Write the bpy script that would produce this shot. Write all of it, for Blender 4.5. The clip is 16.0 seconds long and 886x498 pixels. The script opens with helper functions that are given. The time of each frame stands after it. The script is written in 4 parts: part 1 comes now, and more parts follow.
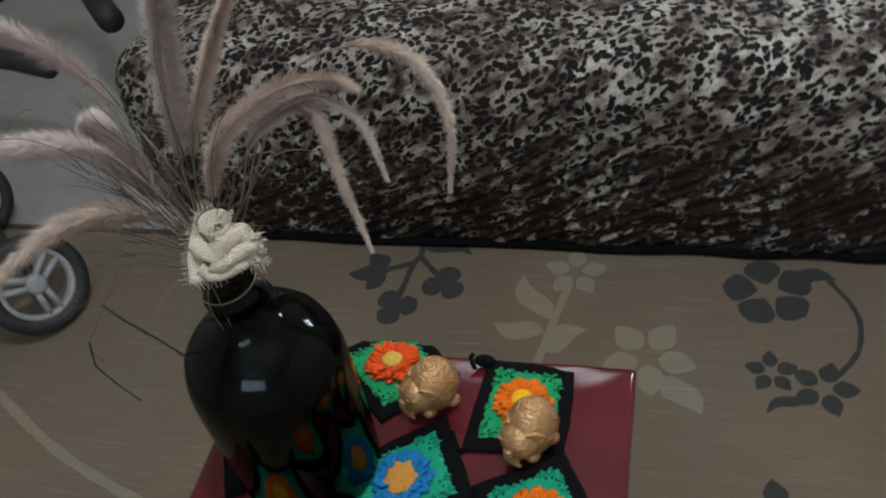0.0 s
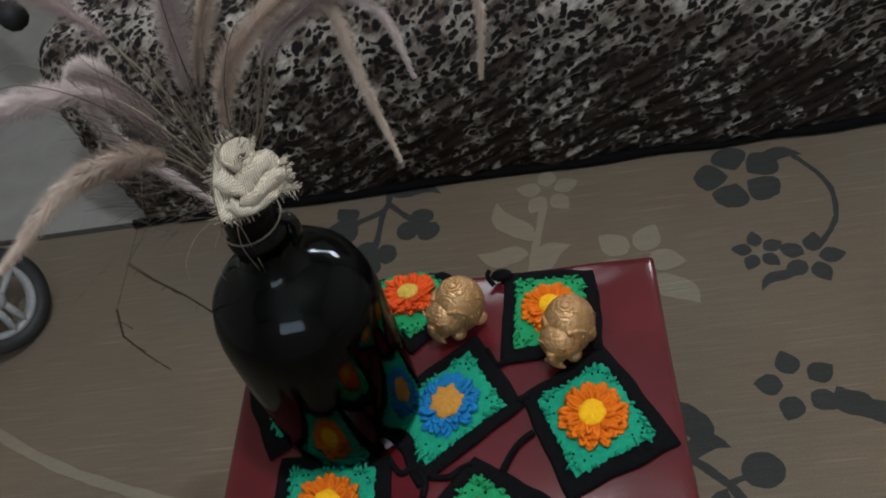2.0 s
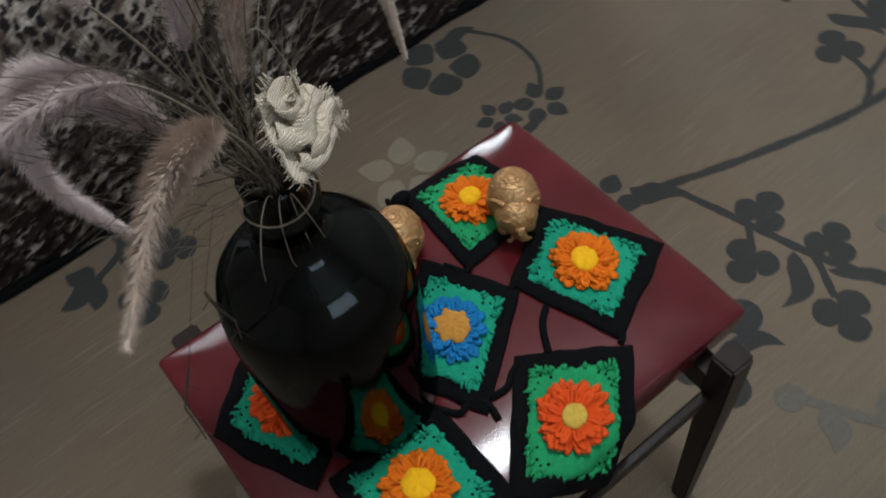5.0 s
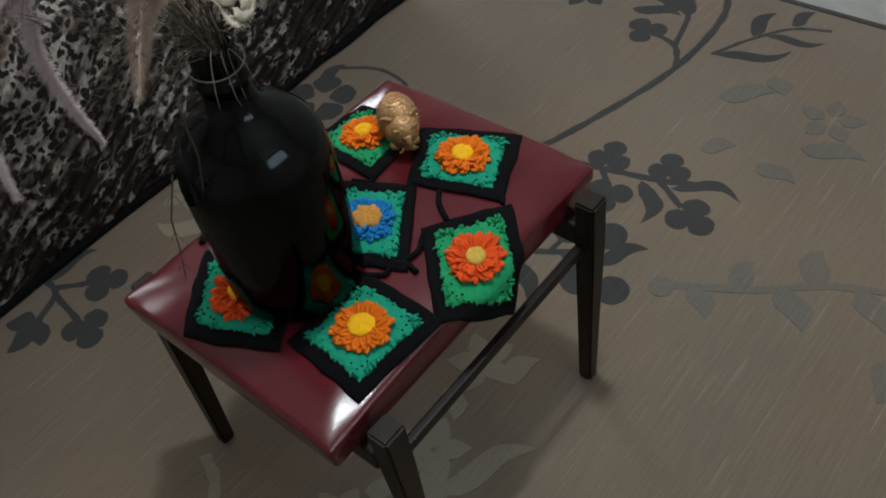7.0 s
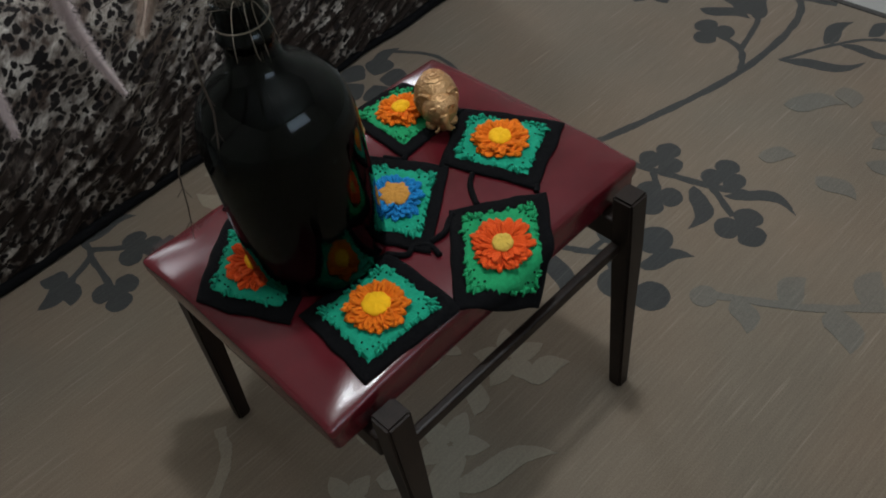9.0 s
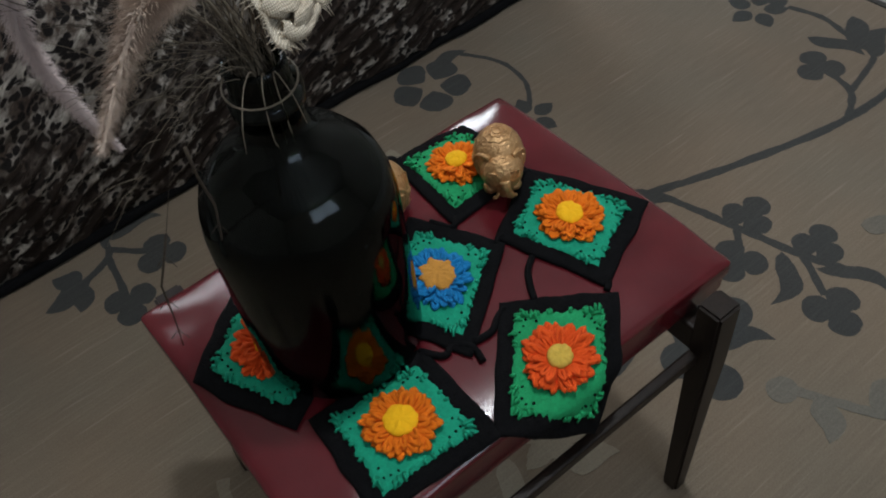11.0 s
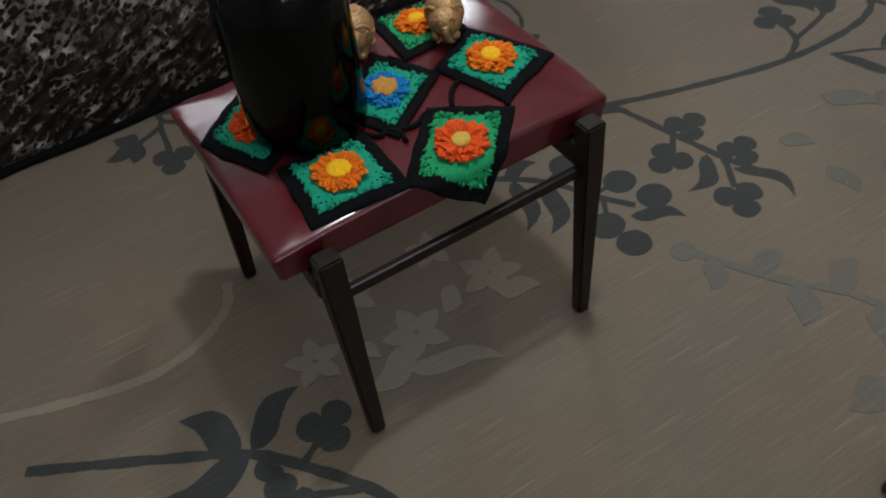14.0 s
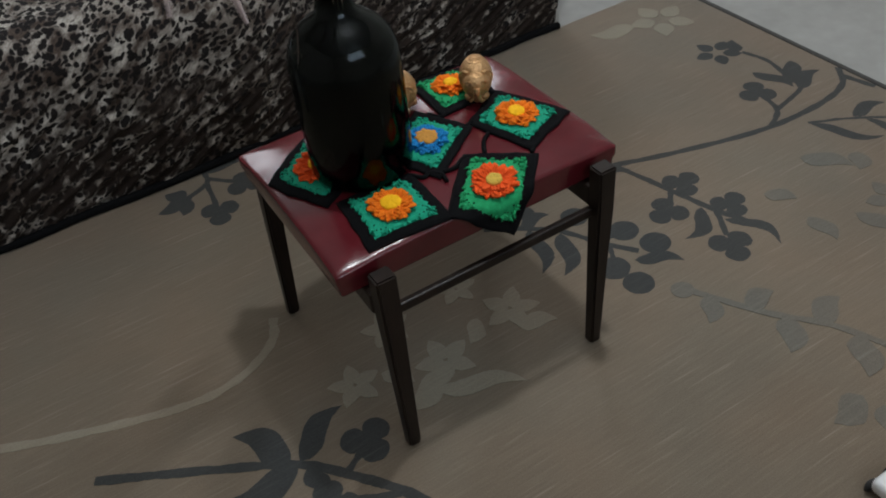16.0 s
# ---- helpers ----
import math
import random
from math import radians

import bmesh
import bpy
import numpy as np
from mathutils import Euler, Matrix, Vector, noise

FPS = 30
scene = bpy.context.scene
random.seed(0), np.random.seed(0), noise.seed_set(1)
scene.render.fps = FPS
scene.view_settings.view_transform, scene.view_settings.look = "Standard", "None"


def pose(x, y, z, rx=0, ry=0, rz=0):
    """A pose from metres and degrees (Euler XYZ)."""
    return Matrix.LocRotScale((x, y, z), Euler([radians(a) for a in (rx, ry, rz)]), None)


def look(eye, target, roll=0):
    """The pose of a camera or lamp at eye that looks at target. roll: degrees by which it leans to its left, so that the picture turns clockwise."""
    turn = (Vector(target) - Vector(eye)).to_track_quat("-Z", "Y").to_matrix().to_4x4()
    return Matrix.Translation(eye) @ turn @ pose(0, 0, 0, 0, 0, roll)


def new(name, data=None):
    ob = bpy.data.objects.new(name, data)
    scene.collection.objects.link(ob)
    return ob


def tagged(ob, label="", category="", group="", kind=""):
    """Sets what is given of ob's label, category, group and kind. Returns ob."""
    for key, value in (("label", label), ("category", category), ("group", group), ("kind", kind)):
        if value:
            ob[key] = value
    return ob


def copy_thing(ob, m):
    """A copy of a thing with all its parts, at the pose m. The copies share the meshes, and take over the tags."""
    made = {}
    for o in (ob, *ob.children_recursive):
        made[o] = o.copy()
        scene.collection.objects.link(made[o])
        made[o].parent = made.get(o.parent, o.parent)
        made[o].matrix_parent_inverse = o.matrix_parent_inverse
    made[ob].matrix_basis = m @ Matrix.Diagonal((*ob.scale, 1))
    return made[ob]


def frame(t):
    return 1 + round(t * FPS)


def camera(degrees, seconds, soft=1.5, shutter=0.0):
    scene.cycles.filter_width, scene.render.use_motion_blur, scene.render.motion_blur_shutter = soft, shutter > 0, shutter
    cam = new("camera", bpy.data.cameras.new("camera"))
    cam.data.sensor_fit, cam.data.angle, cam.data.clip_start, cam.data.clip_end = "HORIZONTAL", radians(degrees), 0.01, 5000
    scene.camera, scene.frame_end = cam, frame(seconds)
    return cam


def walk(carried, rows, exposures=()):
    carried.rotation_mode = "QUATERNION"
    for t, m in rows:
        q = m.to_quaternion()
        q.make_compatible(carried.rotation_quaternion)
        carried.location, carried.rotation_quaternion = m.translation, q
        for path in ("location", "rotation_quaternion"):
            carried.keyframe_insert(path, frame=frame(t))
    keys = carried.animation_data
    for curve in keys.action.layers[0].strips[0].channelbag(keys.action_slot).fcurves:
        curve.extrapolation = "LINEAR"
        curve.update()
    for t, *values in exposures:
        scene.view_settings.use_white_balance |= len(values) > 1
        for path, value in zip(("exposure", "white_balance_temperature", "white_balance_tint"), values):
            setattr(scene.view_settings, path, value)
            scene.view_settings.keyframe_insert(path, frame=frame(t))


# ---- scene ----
LX, LY, LZ = 0.31, -0.05, 2.3
LAMP_W = 72.0
WINDOW_W = 7.0
EXPOSURES = [(0, -0.37), (2, -0.45), (3, -0.56), (5.5, -0.44), (8, -0.46), (10, -0.53), (12.5, -0.56), (14, -0.50), (16, -0.42)]
cam = camera(54.1, 16.0, 1.9, 0.4)
PATH = [
    (0, (0.266, -0.449, 1.234), (-0.221, 0.896, -0.163), -12.0),
    (0.5, (0.24, -0.469, 1.231), (-0.218, 0.876, -0.177), -19.6),
    (1, (0.21, -0.476, 1.221), (-0.197, 0.861, -0.21), -21.6),
    (1.5, (0.191, -0.479, 1.211), (-0.178, 0.849, -0.239), -21.2),
    (2, (0.168, -0.483, 1.194), (-0.156, 0.829, -0.281), -17.6),
    (2.5, (0.15, -0.485, 1.176), (-0.135, 0.802, -0.329), -15.1),
    (3, (0.135, -0.481, 1.156), (-0.125, 0.747, -0.401), -13.1),
    (3.2, (0.129, -0.482, 1.149), (-0.13, 0.714, -0.433), -12.4),
    (5.3, (-0.266, -0.373, 1.161), (0.452, 0.536, -0.469), -12.5),
    (5.5, (-0.305, -0.409, 1.167), (0.501, 0.477, -0.435), -13.4),
    (6, (-0.385, -0.485, 1.19), (0.524, 0.453, -0.325), -11.4),
    (6.5, (-0.419, -0.578, 1.17), (0.494, 0.386, -0.325), -11.7),
    (7, (-0.432, -0.606, 1.156), (0.467, 0.381, -0.333), -11.2),
    (7.5, (-0.425, -0.628, 1.153), (0.469, 0.386, -0.321), -10.8),
    (8, (-0.412, -0.633, 1.141), (0.45, 0.418, -0.327), -11.1),
    (8.5, (-0.413, -0.631, 1.119), (0.431, 0.435, -0.348), -10.6),
    (9, (-0.403, -0.618, 1.106), (0.413, 0.465, -0.364), -10.7),
    (9.5, (-0.377, -0.595, 1.1), (0.421, 0.492, -0.377), -10.6),
    (10, (-0.356, -0.534, 1.089), (0.43, 0.546, -0.4), -10.2),
    (10.2, (-0.344, -0.506, 1.092), (0.434, 0.573, -0.401), -10.4),
    (12.3, (-0.171, -0.45, 1.04), (0.317, 0.685, -0.533), -4.7),
    (12.5, (-0.205, -0.492, 1.043), (0.273, 0.641, -0.534), -4.9),
    (13, (-0.313, -0.649, 1.065), (0.194, 0.535, -0.465), -7.9),
    (13.5, (-0.333, -0.752, 1.075), (0.224, 0.446, -0.427), -9.4),
    (14, (-0.361, -0.869, 1.109), (0.225, 0.349, -0.365), -8.3),
    (14.5, (-0.396, -0.972, 1.16), (0.234, 0.328, -0.223), -6.1),
    (15, (-0.407, -0.989, 1.163), (0.236, 0.326, -0.2), -6.5),
    (15.5, (-0.457, -0.996, 1.177), (0.205, 0.323, -0.172), -6.8),
    (16, (-0.504, -0.994, 1.181), (0.182, 0.326, -0.155), -6.8),
]
walk(cam, [(t, look(eye, target, roll)) for t, eye, target, roll in PATH], EXPOSURES)

# --- world, lamp, daylight ---
world = bpy.data.worlds.new("world")
scene.world = world
world.use_nodes = True
world.node_tree.nodes["Background"].inputs[0].default_value = (0.55, 0.6, 0.7, 1)
world.node_tree.nodes["Background"].inputs[1].default_value = 0.1


def area_lamp(name, eye, target, sx, sy, watts, colour):
    data = bpy.data.lights.new(name, "AREA")
    data.shape, data.size, data.size_y, data.energy, data.color = "RECTANGLE", sx, sy, watts, colour
    ob = new(name, data)
    ob.matrix_world = look(eye, target)
    return ob


bulb_light = bpy.data.lights.new("bulb_light", "POINT")
bulb_light.energy, bulb_light.shadow_soft_size, bulb_light.color = LAMP_W, 0.065, (0.885, 0.95, 1.0)
new("bulb_light", bulb_light).location = (LX, LY, LZ)
area_lamp("window_daylight", (-0.16, 2.34, 1.6), (-0.16, 0.0, 1.5), 0.72, 0.70, WINDOW_W * 1.6, (0.88, 0.94, 1.0))
area_lamp("window_daylight", (1.45, 2.34, 1.45), (1.45, 0.0, 1.45), 0.5, 0.36, WINDOW_W * 3.4, (0.86, 0.93, 1.0))
area_lamp("window_daylight", (0.15, -2.34, 2.02), (0.15, 0.0, 1.9), 1.45, 0.86, WINDOW_W * 2.8, (0.72, 0.86, 1.0))


# --- materials ---
def nodes_of(name, rough=0.6, metal=0.0):
    m = bpy.data.materials.new(name)
    m.use_nodes = True
    nt = m.node_tree
    b = nt.nodes["Principled BSDF"]
    b.inputs["Roughness"].default_value = rough
    b.inputs["Metallic"].default_value = metal
    return m, nt, b


def node(nt, kind, **values):
    n = nt.nodes.new(kind)
    for key, value in values.items():
        n.inputs[key.replace("_", " ")].default_value = value
    return n


def coords(nt, scale=(1, 1, 1), turn=(0, 0, 0), which="Object"):
    tc = nt.nodes.new("ShaderNodeTexCoord")
    mp = nt.nodes.new("ShaderNodeMapping")
    mp.inputs["Scale"].default_value = scale
    mp.inputs["Rotation"].default_value = [radians(a) for a in turn]
    nt.links.new(tc.outputs[which], mp.inputs[0])
    return mp.outputs[0]


def turned(nt, source, degrees_y, scale):
    """Turns coordinates about y, then stretches them."""
    one = nt.nodes.new("ShaderNodeMapping")
    one.inputs["Rotation"].default_value = (0, radians(degrees_y), 0)
    two = nt.nodes.new("ShaderNodeMapping")
    two.inputs["Scale"].default_value = scale
    nt.links.new(source, one.inputs[0])
    nt.links.new(one.outputs[0], two.inputs[0])
    return two.outputs[0]


def ramp(nt, fac, stops, hard=False):
    r = nt.nodes.new("ShaderNodeValToRGB")
    while len(r.color_ramp.elements) < len(stops):
        r.color_ramp.elements.new(0.5)
    for e, (p, c) in zip(r.color_ramp.elements, stops):
        e.position, e.color = p, (*c, 1)
    if hard:
        r.color_ramp.interpolation = "CONSTANT"
    nt.links.new(fac, r.inputs[0])
    return r.outputs[0]


def mix(nt, fac, a, b, mode="MIX"):
    n = nt.nodes.new("ShaderNodeMixRGB")
    n.blend_type = mode
    for s, v in zip(n.inputs, (fac, a, b)):
        if isinstance(v, bpy.types.NodeSocket):
            nt.links.new(v, s)
        else:
            s.default_value = v if isinstance(v, float) else (*v, 1)
    return n.outputs[0]


def bump(nt, b, height, strength, dist):
    n = node(nt, "ShaderNodeBump", Strength=strength, Distance=dist)
    nt.links.new(height, n.inputs["Height"])
    nt.links.new(n.outputs[0], b.inputs["Normal"])


def noisy(name, c1, c2, scale, rough=0.6, metal=0.0, stretch=(1, 1, 1), bump_s=0.0, bump_d=0.001, fine=6.0, turn=(0, 0, 0), sheen=0.0):
    """Two scales of noise between two colours, with relief from the finer one."""
    m, nt, b = nodes_of(name, rough, metal)
    co = coords(nt, stretch, turn)
    n1 = node(nt, "ShaderNodeTexNoise", Scale=scale, Detail=4.0)
    n2 = node(nt, "ShaderNodeTexNoise", Scale=scale * fine, Detail=3.0)
    for n in (n1, n2):
        nt.links.new(co, n.inputs["Vector"])
    f = mix(nt, 0.45, n1.outputs[0], n2.outputs[0])
    c = ramp(nt, f, [(0.34, c1), (0.66, c2)])
    nt.links.new(c, b.inputs["Base Color"])
    if bump_s:
        bump(nt, b, n2.outputs[0], bump_s, bump_d)
    if sheen:
        b.inputs["Sheen Weight"].default_value = sheen
    return m


def rug_pile(name, c1, c2, worn):
    """Short woven pile: ribs across the rug, with blotches where the nap lies otherwise."""
    m, nt, b = nodes_of(name, 0.95)
    co = coords(nt, which="Object")
    big = node(nt, "ShaderNodeTexNoise", Scale=2.2, Detail=3.0)
    nt.links.new(co, big.inputs["Vector"])
    rib = node(nt, "ShaderNodeTexNoise", Scale=1.0, Detail=4.0, Roughness=0.7)
    nt.links.new(coords(nt, (9, 260, 40)), rib.inputs["Vector"])
    fine = node(nt, "ShaderNodeTexNoise", Scale=420.0, Detail=2.0)
    nt.links.new(co, fine.inputs["Vector"])
    f = mix(nt, 0.4, mix(nt, 0.5, big.outputs[0], rib.outputs[0]), fine.outputs[0])
    col = ramp(nt, f, [(0.36, c1), (0.62, c2)])
    drift = node(nt, "ShaderNodeTexNoise", Scale=3.1, Detail=2.0)
    nt.links.new(coords(nt, (1, 1, 1), (0, 0, 40)), drift.inputs["Vector"])
    tint = ramp(nt, drift.outputs[0], [(0.35, (1.05, 0.985, 0.88)), (0.65, (0.96, 0.985, 0.93))])
    col = mix(nt, 1.0, col, tint, "MULTIPLY")
    thread = node(nt, "ShaderNodeTexNoise", Scale=1.0, Detail=2.0, Roughness=0.6)
    nt.links.new(coords(nt, (5, 150, 40)), thread.inputs["Vector"])
    flecks = ramp(nt, thread.outputs[0], [(0.62, (0, 0, 0)), (0.72, (0.45, 0.45, 0.45))])
    col = mix(nt, flecks, col, worn)
    wear = ramp(nt, rib.outputs[0], [(0.55, (0, 0, 0)), (0.8, (1, 1, 1))])
    col = mix(nt, mix(nt, 0.75, wear, (0, 0, 0)), col, worn)
    nt.links.new(col, b.inputs["Base Color"])
    bump(nt, b, f, 0.5, 0.003)
    b.inputs["Sheen Weight"].default_value = 0.15
    return m


def plush_leopard():
    """Animal print: dark blots on cream, broken by brown patches, the nap combed in slanting strokes."""
    m, nt, b = nodes_of("plush_animal_print", 0.75)
    co = coords(nt)
    warp = node(nt, "ShaderNodeTexNoise", Scale=30.0, Detail=2.0)
    nt.links.new(co, warp.inputs["Vector"])
    shifted = nt.nodes.new("ShaderNodeVectorMath")
    shifted.operation = "MULTIPLY_ADD"
    nt.links.new(warp.outputs["Color"], shifted.inputs[0])
    shifted.inputs[1].default_value = (0.03, 0.03, 0.03)
    nt.links.new(co, shifted.inputs[2])
    vor = node(nt, "ShaderNodeTexVoronoi", Scale=78.0, Randomness=1.0)
    nt.links.new(turned(nt, shifted.outputs[0], 38, (0.75, 1.0, 1.2)), vor.inputs["Vector"])
    spots = ramp(nt, vor.outputs["Distance"], [(0.45, (0, 0, 0)), (0.58, (1, 1, 1))])
    stroke = node(nt, "ShaderNodeTexNoise", Scale=1.0, Detail=3.0, Roughness=0.6)
    nt.links.new(turned(nt, co, 38, (15, 24, 30)), stroke.inputs["Vector"])
    patch = ramp(nt, stroke.outputs[0], [(0.40, (0, 0, 0)), (0.59, (1, 1, 1))])
    wide = node(nt, "ShaderNodeTexNoise", Scale=6.0, Detail=3.0)
    nt.links.new(co, wide.inputs["Vector"])
    cream = mix(nt, ramp(nt, wide.outputs[0], [(0.38, (0, 0, 0)), (0.62, (1, 1, 1))]), (0.44, 0.39, 0.345), (0.76, 0.71, 0.65))
    light = mix(nt, patch, (0.10, 0.072, 0.058), cream)
    hair = node(nt, "ShaderNodeTexNoise", Scale=1.0, Detail=4.0, Roughness=0.7)
    nt.links.new(turned(nt, co, 38, (110, 240, 420)), hair.inputs["Vector"])
    streak = ramp(nt, hair.outputs[0], [(0.3, (0.4, 0.38, 0.36)), (0.6, (1, 1, 1))])
    col = mix(nt, spots, (0.012, 0.009, 0.009), light)
    # below a ragged height: brown ground, the cream broken into slanting dashes
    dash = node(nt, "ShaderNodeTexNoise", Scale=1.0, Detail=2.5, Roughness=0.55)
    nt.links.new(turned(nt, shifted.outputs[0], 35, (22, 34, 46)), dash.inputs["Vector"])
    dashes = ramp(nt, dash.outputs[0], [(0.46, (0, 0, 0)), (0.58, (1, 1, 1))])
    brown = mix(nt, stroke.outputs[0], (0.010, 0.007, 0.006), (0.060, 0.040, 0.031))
    lower_col = mix(nt, dashes, brown, col)
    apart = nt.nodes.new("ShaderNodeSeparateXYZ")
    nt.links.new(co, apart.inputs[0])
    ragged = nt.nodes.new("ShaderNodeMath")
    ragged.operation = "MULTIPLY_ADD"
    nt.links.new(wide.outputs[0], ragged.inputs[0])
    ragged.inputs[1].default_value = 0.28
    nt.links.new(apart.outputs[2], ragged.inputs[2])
    col = mix(nt, ramp(nt, ragged.outputs[0], [(0.32, (0, 0, 0)), (0.50, (1, 1, 1))]), lower_col, col)
    col = mix(nt, 1.0, col, streak, "MULTIPLY")
    nt.links.new(col, b.inputs["Base Color"])
    bump(nt, b, mix(nt, 0.5, stroke.outputs[0], hair.outputs[0]), 0.8, 0.012)
    b.inputs["Specular IOR Level"].default_value = 0.25
    return m


def glass_green():
    """Thick bottle glass, so dark that it looks black where it is seen through twice."""
    m = bpy.data.materials.new("dark_green_glass")
    m.use_nodes = True
    nt = m.node_tree
    nt.nodes.remove(nt.nodes["Principled BSDF"])
    dust = node(nt, "ShaderNodeTexNoise", Scale=14.0, Detail=5.0)
    nt.links.new(coords(nt), dust.inputs["Vector"])
    inside = node(nt, "ShaderNodeBsdfRefraction", Color=(0.15, 0.20, 0.14, 1), Roughness=0.03, IOR=1.5)
    gloss = node(nt, "ShaderNodeBsdfGlossy", Color=(0.52, 0.56, 0.58, 1))
    nt.links.new(ramp(nt, dust.outputs[0], [(0.35, (0.05, 0.05, 0.05)), (0.8, (0.13, 0.13, 0.13))]), gloss.inputs["Roughness"])
    fresnel = node(nt, "ShaderNodeFresnel", IOR=1.46)
    both = nt.nodes.new("ShaderNodeMixShader")
    nt.links.new(fresnel.outputs[0], both.inputs[0])
    nt.links.new(inside.outputs[0], both.inputs[1])
    nt.links.new(gloss.outputs[0], both.inputs[2])
    nt.links.new(both.outputs[0], nt.nodes["Material Output"].inputs["Surface"])
    return m


def vinyl_red():
    m, nt, b = nodes_of("red_vinyl", 0.36)
    b.inputs["Specular IOR Level"].default_value = 0.6
    co = coords(nt)
    n1 = node(nt, "ShaderNodeTexNoise", Scale=9.0, Detail=5.0)
    n2 = node(nt, "ShaderNodeTexVoronoi", Scale=700.0)
    for n in (n1, n2):
        nt.links.new(co, n.inputs["Vector"])
    nt.links.new(ramp(nt, n1.outputs[0], [(0.3, (0.074, 0.0068, 0.0105)), (0.7, (0.122, 0.0125, 0.018))]), b.inputs["Base Color"])
    nt.links.new(ramp(nt, n1.outputs[0], [(0.3, (0.10,) * 3), (0.75, (0.21,) * 3)]), b.inputs["Roughness"])
    bump(nt, b, n2.outputs["Distance"], 0.12, 0.0006)
    return m


def yarn(name, c, dark=0.7, scale=240.0):
    c2 = tuple(v * dark for v in c)
    return noisy(name, c2, c, scale, 0.9, 0, (1, 1, 1), 0.6, 0.0015, 2.5)


def dull(m):
    m.node_tree.nodes["Principled BSDF"].inputs["Specular IOR Level"].default_value = 0.12
    return m


def burlap():
    """Coarse cream weave: threads both ways, uneven, with open gaps."""
    m, nt, b = nodes_of("cream_burlap", 0.9)
    co = coords(nt)
    waves = []
    for axis in ("X", "Z"):
        w = node(nt, "ShaderNodeTexWave", Scale=190.0, Distortion=1.2, Detail=1.0)
        w.bands_direction = axis
        nt.links.new(co, w.inputs["Vector"])
        waves.append(w.outputs["Fac"])
    weave = mix(nt, 1.0, waves[0], waves[1], "MULTIPLY")
    n = node(nt, "ShaderNodeTexNoise", Scale=120.0, Detail=3.0)
    nt.links.new(co, n.inputs["Vector"])
    tone = ramp(nt, n.outputs[0], [(0.3, (0.68, 0.585, 0.46)), (0.7, (0.90, 0.815, 0.69))])
    gaps = ramp(nt, weave, [(0.0, (0.55, 0.52, 0.47)), (0.35, (1, 1, 1))])
    nt.links.new(mix(nt, 1.0, tone, gaps, "MULTIPLY"), b.inputs["Base Color"])
    bump(nt, b, weave, 0.8, 0.001)
    return m


def wood_dark():
    return noisy("dark_stained_wood", (0.007, 0.0045, 0.0035), (0.022, 0.013, 0.0095), 9.0, 0.42, 0, (6, 6, 0.7), 0.15, 0.0006, 7.0)


RUG = rug_pile("taupe_rug_pile", (0.134, 0.103, 0.077), (0.208, 0.166, 0.128), (0.310, 0.256, 0.203))
RUG_DARK = rug_pile("charcoal_rug_pile", (0.021, 0.023, 0.025), (0.045, 0.047, 0.048), (0.075, 0.073, 0.068))
RUG_PALE = rug_pile("pale_rug_pile", (0.205, 0.178, 0.142), (0.275, 0.243, 0.198), (0.33, 0.295, 0.24))
RUG_GREY = rug_pile("grey_rug_pile", (0.106, 0.096, 0.083), (0.162, 0.148, 0.130), (0.245, 0.222, 0.19))
BINDING = noisy("dark_rug_binding", (0.03, 0.028, 0.026), (0.07, 0.065, 0.06), 120.0, 0.9, bump_s=0.5)
TILE = noisy("pale_floor_tile", (0.31, 0.305, 0.29), (0.39, 0.385, 0.37), 3.0, 0.22, bump_s=0.03)
PAINT = noisy("wall_paint", (0.44, 0.41, 0.37), (0.52, 0.485, 0.44), 2.0, 0.8, bump_s=0.1)
CEIL = noisy("ceiling_paint", (0.58, 0.56, 0.53), (0.64, 0.62, 0.59), 2.0, 0.85)
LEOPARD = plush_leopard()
GLASS = glass_green()
VINYL = vinyl_red()
BLACK_GLASS = noisy("black_green_glass", (0.003, 0.004, 0.003), (0.008, 0.010, 0.007), 20.0, 0.12)
WOOD = wood_dark()
WOOD.node_tree.nodes["Principled BSDF"].inputs["Specular IOR Level"].default_value = 0.28
BLACK_YARN = dull(noisy("black_yarn", (0.002, 0.002, 0.0024), (0.006, 0.006, 0.0068), 240.0, 0.95, bump_s=0.7, bump_d=0.0015, fine=2.5))
GREEN_YARN = yarn("teal_green_yarn", (0.0, 0.36, 0.205))
GREEN_YARN_B = yarn("leaf_green_yarn", (0.006, 0.35, 0.12))
ORANGE_YARN = yarn("orange_yarn", (1.0, 0.215, 0.0), 0.97)
RED_YARN = yarn("red_orange_yarn", (1.0, 0.108, 0.006), 0.96)
BLUE_YARN = yarn("blue_yarn", (0.002, 0.25, 0.62), 0.85)
YELLOW_YARN = yarn("yellow_yarn", (1.0, 0.52, 0.002), 0.92)
OCHRE_YARN = yarn("ochre_yarn", (0.60, 0.27, 0.04), 0.75)
CREAM_YARN = yarn("pale_yellow_yarn", (0.72, 0.47, 0.07), 0.8)
GOLD = noisy("gold_paint", (0.42, 0.22, 0.085), (0.66, 0.40, 0.19), 90.0, 0.34, 0.50, bump_s=0.7, bump_d=0.003, fine=3.0)
BURLAP = burlap()
PLUME_A = noisy("dry_grass_beige", (0.48, 0.37, 0.30), (0.70, 0.57, 0.48), 50.0, 0.85)
PLUME_B = noisy("dry_grass_mauve", (0.47, 0.375, 0.36), (0.67, 0.56, 0.54), 50.0, 0.85)
STRAW = noisy("dry_straw", (0.13, 0.105, 0.075), (0.26, 0.215, 0.16), 60.0, 0.7)
TWIG = noisy("dark_dry_stem", (0.035, 0.025, 0.018), (0.08, 0.06, 0.04), 60.0, 0.8)
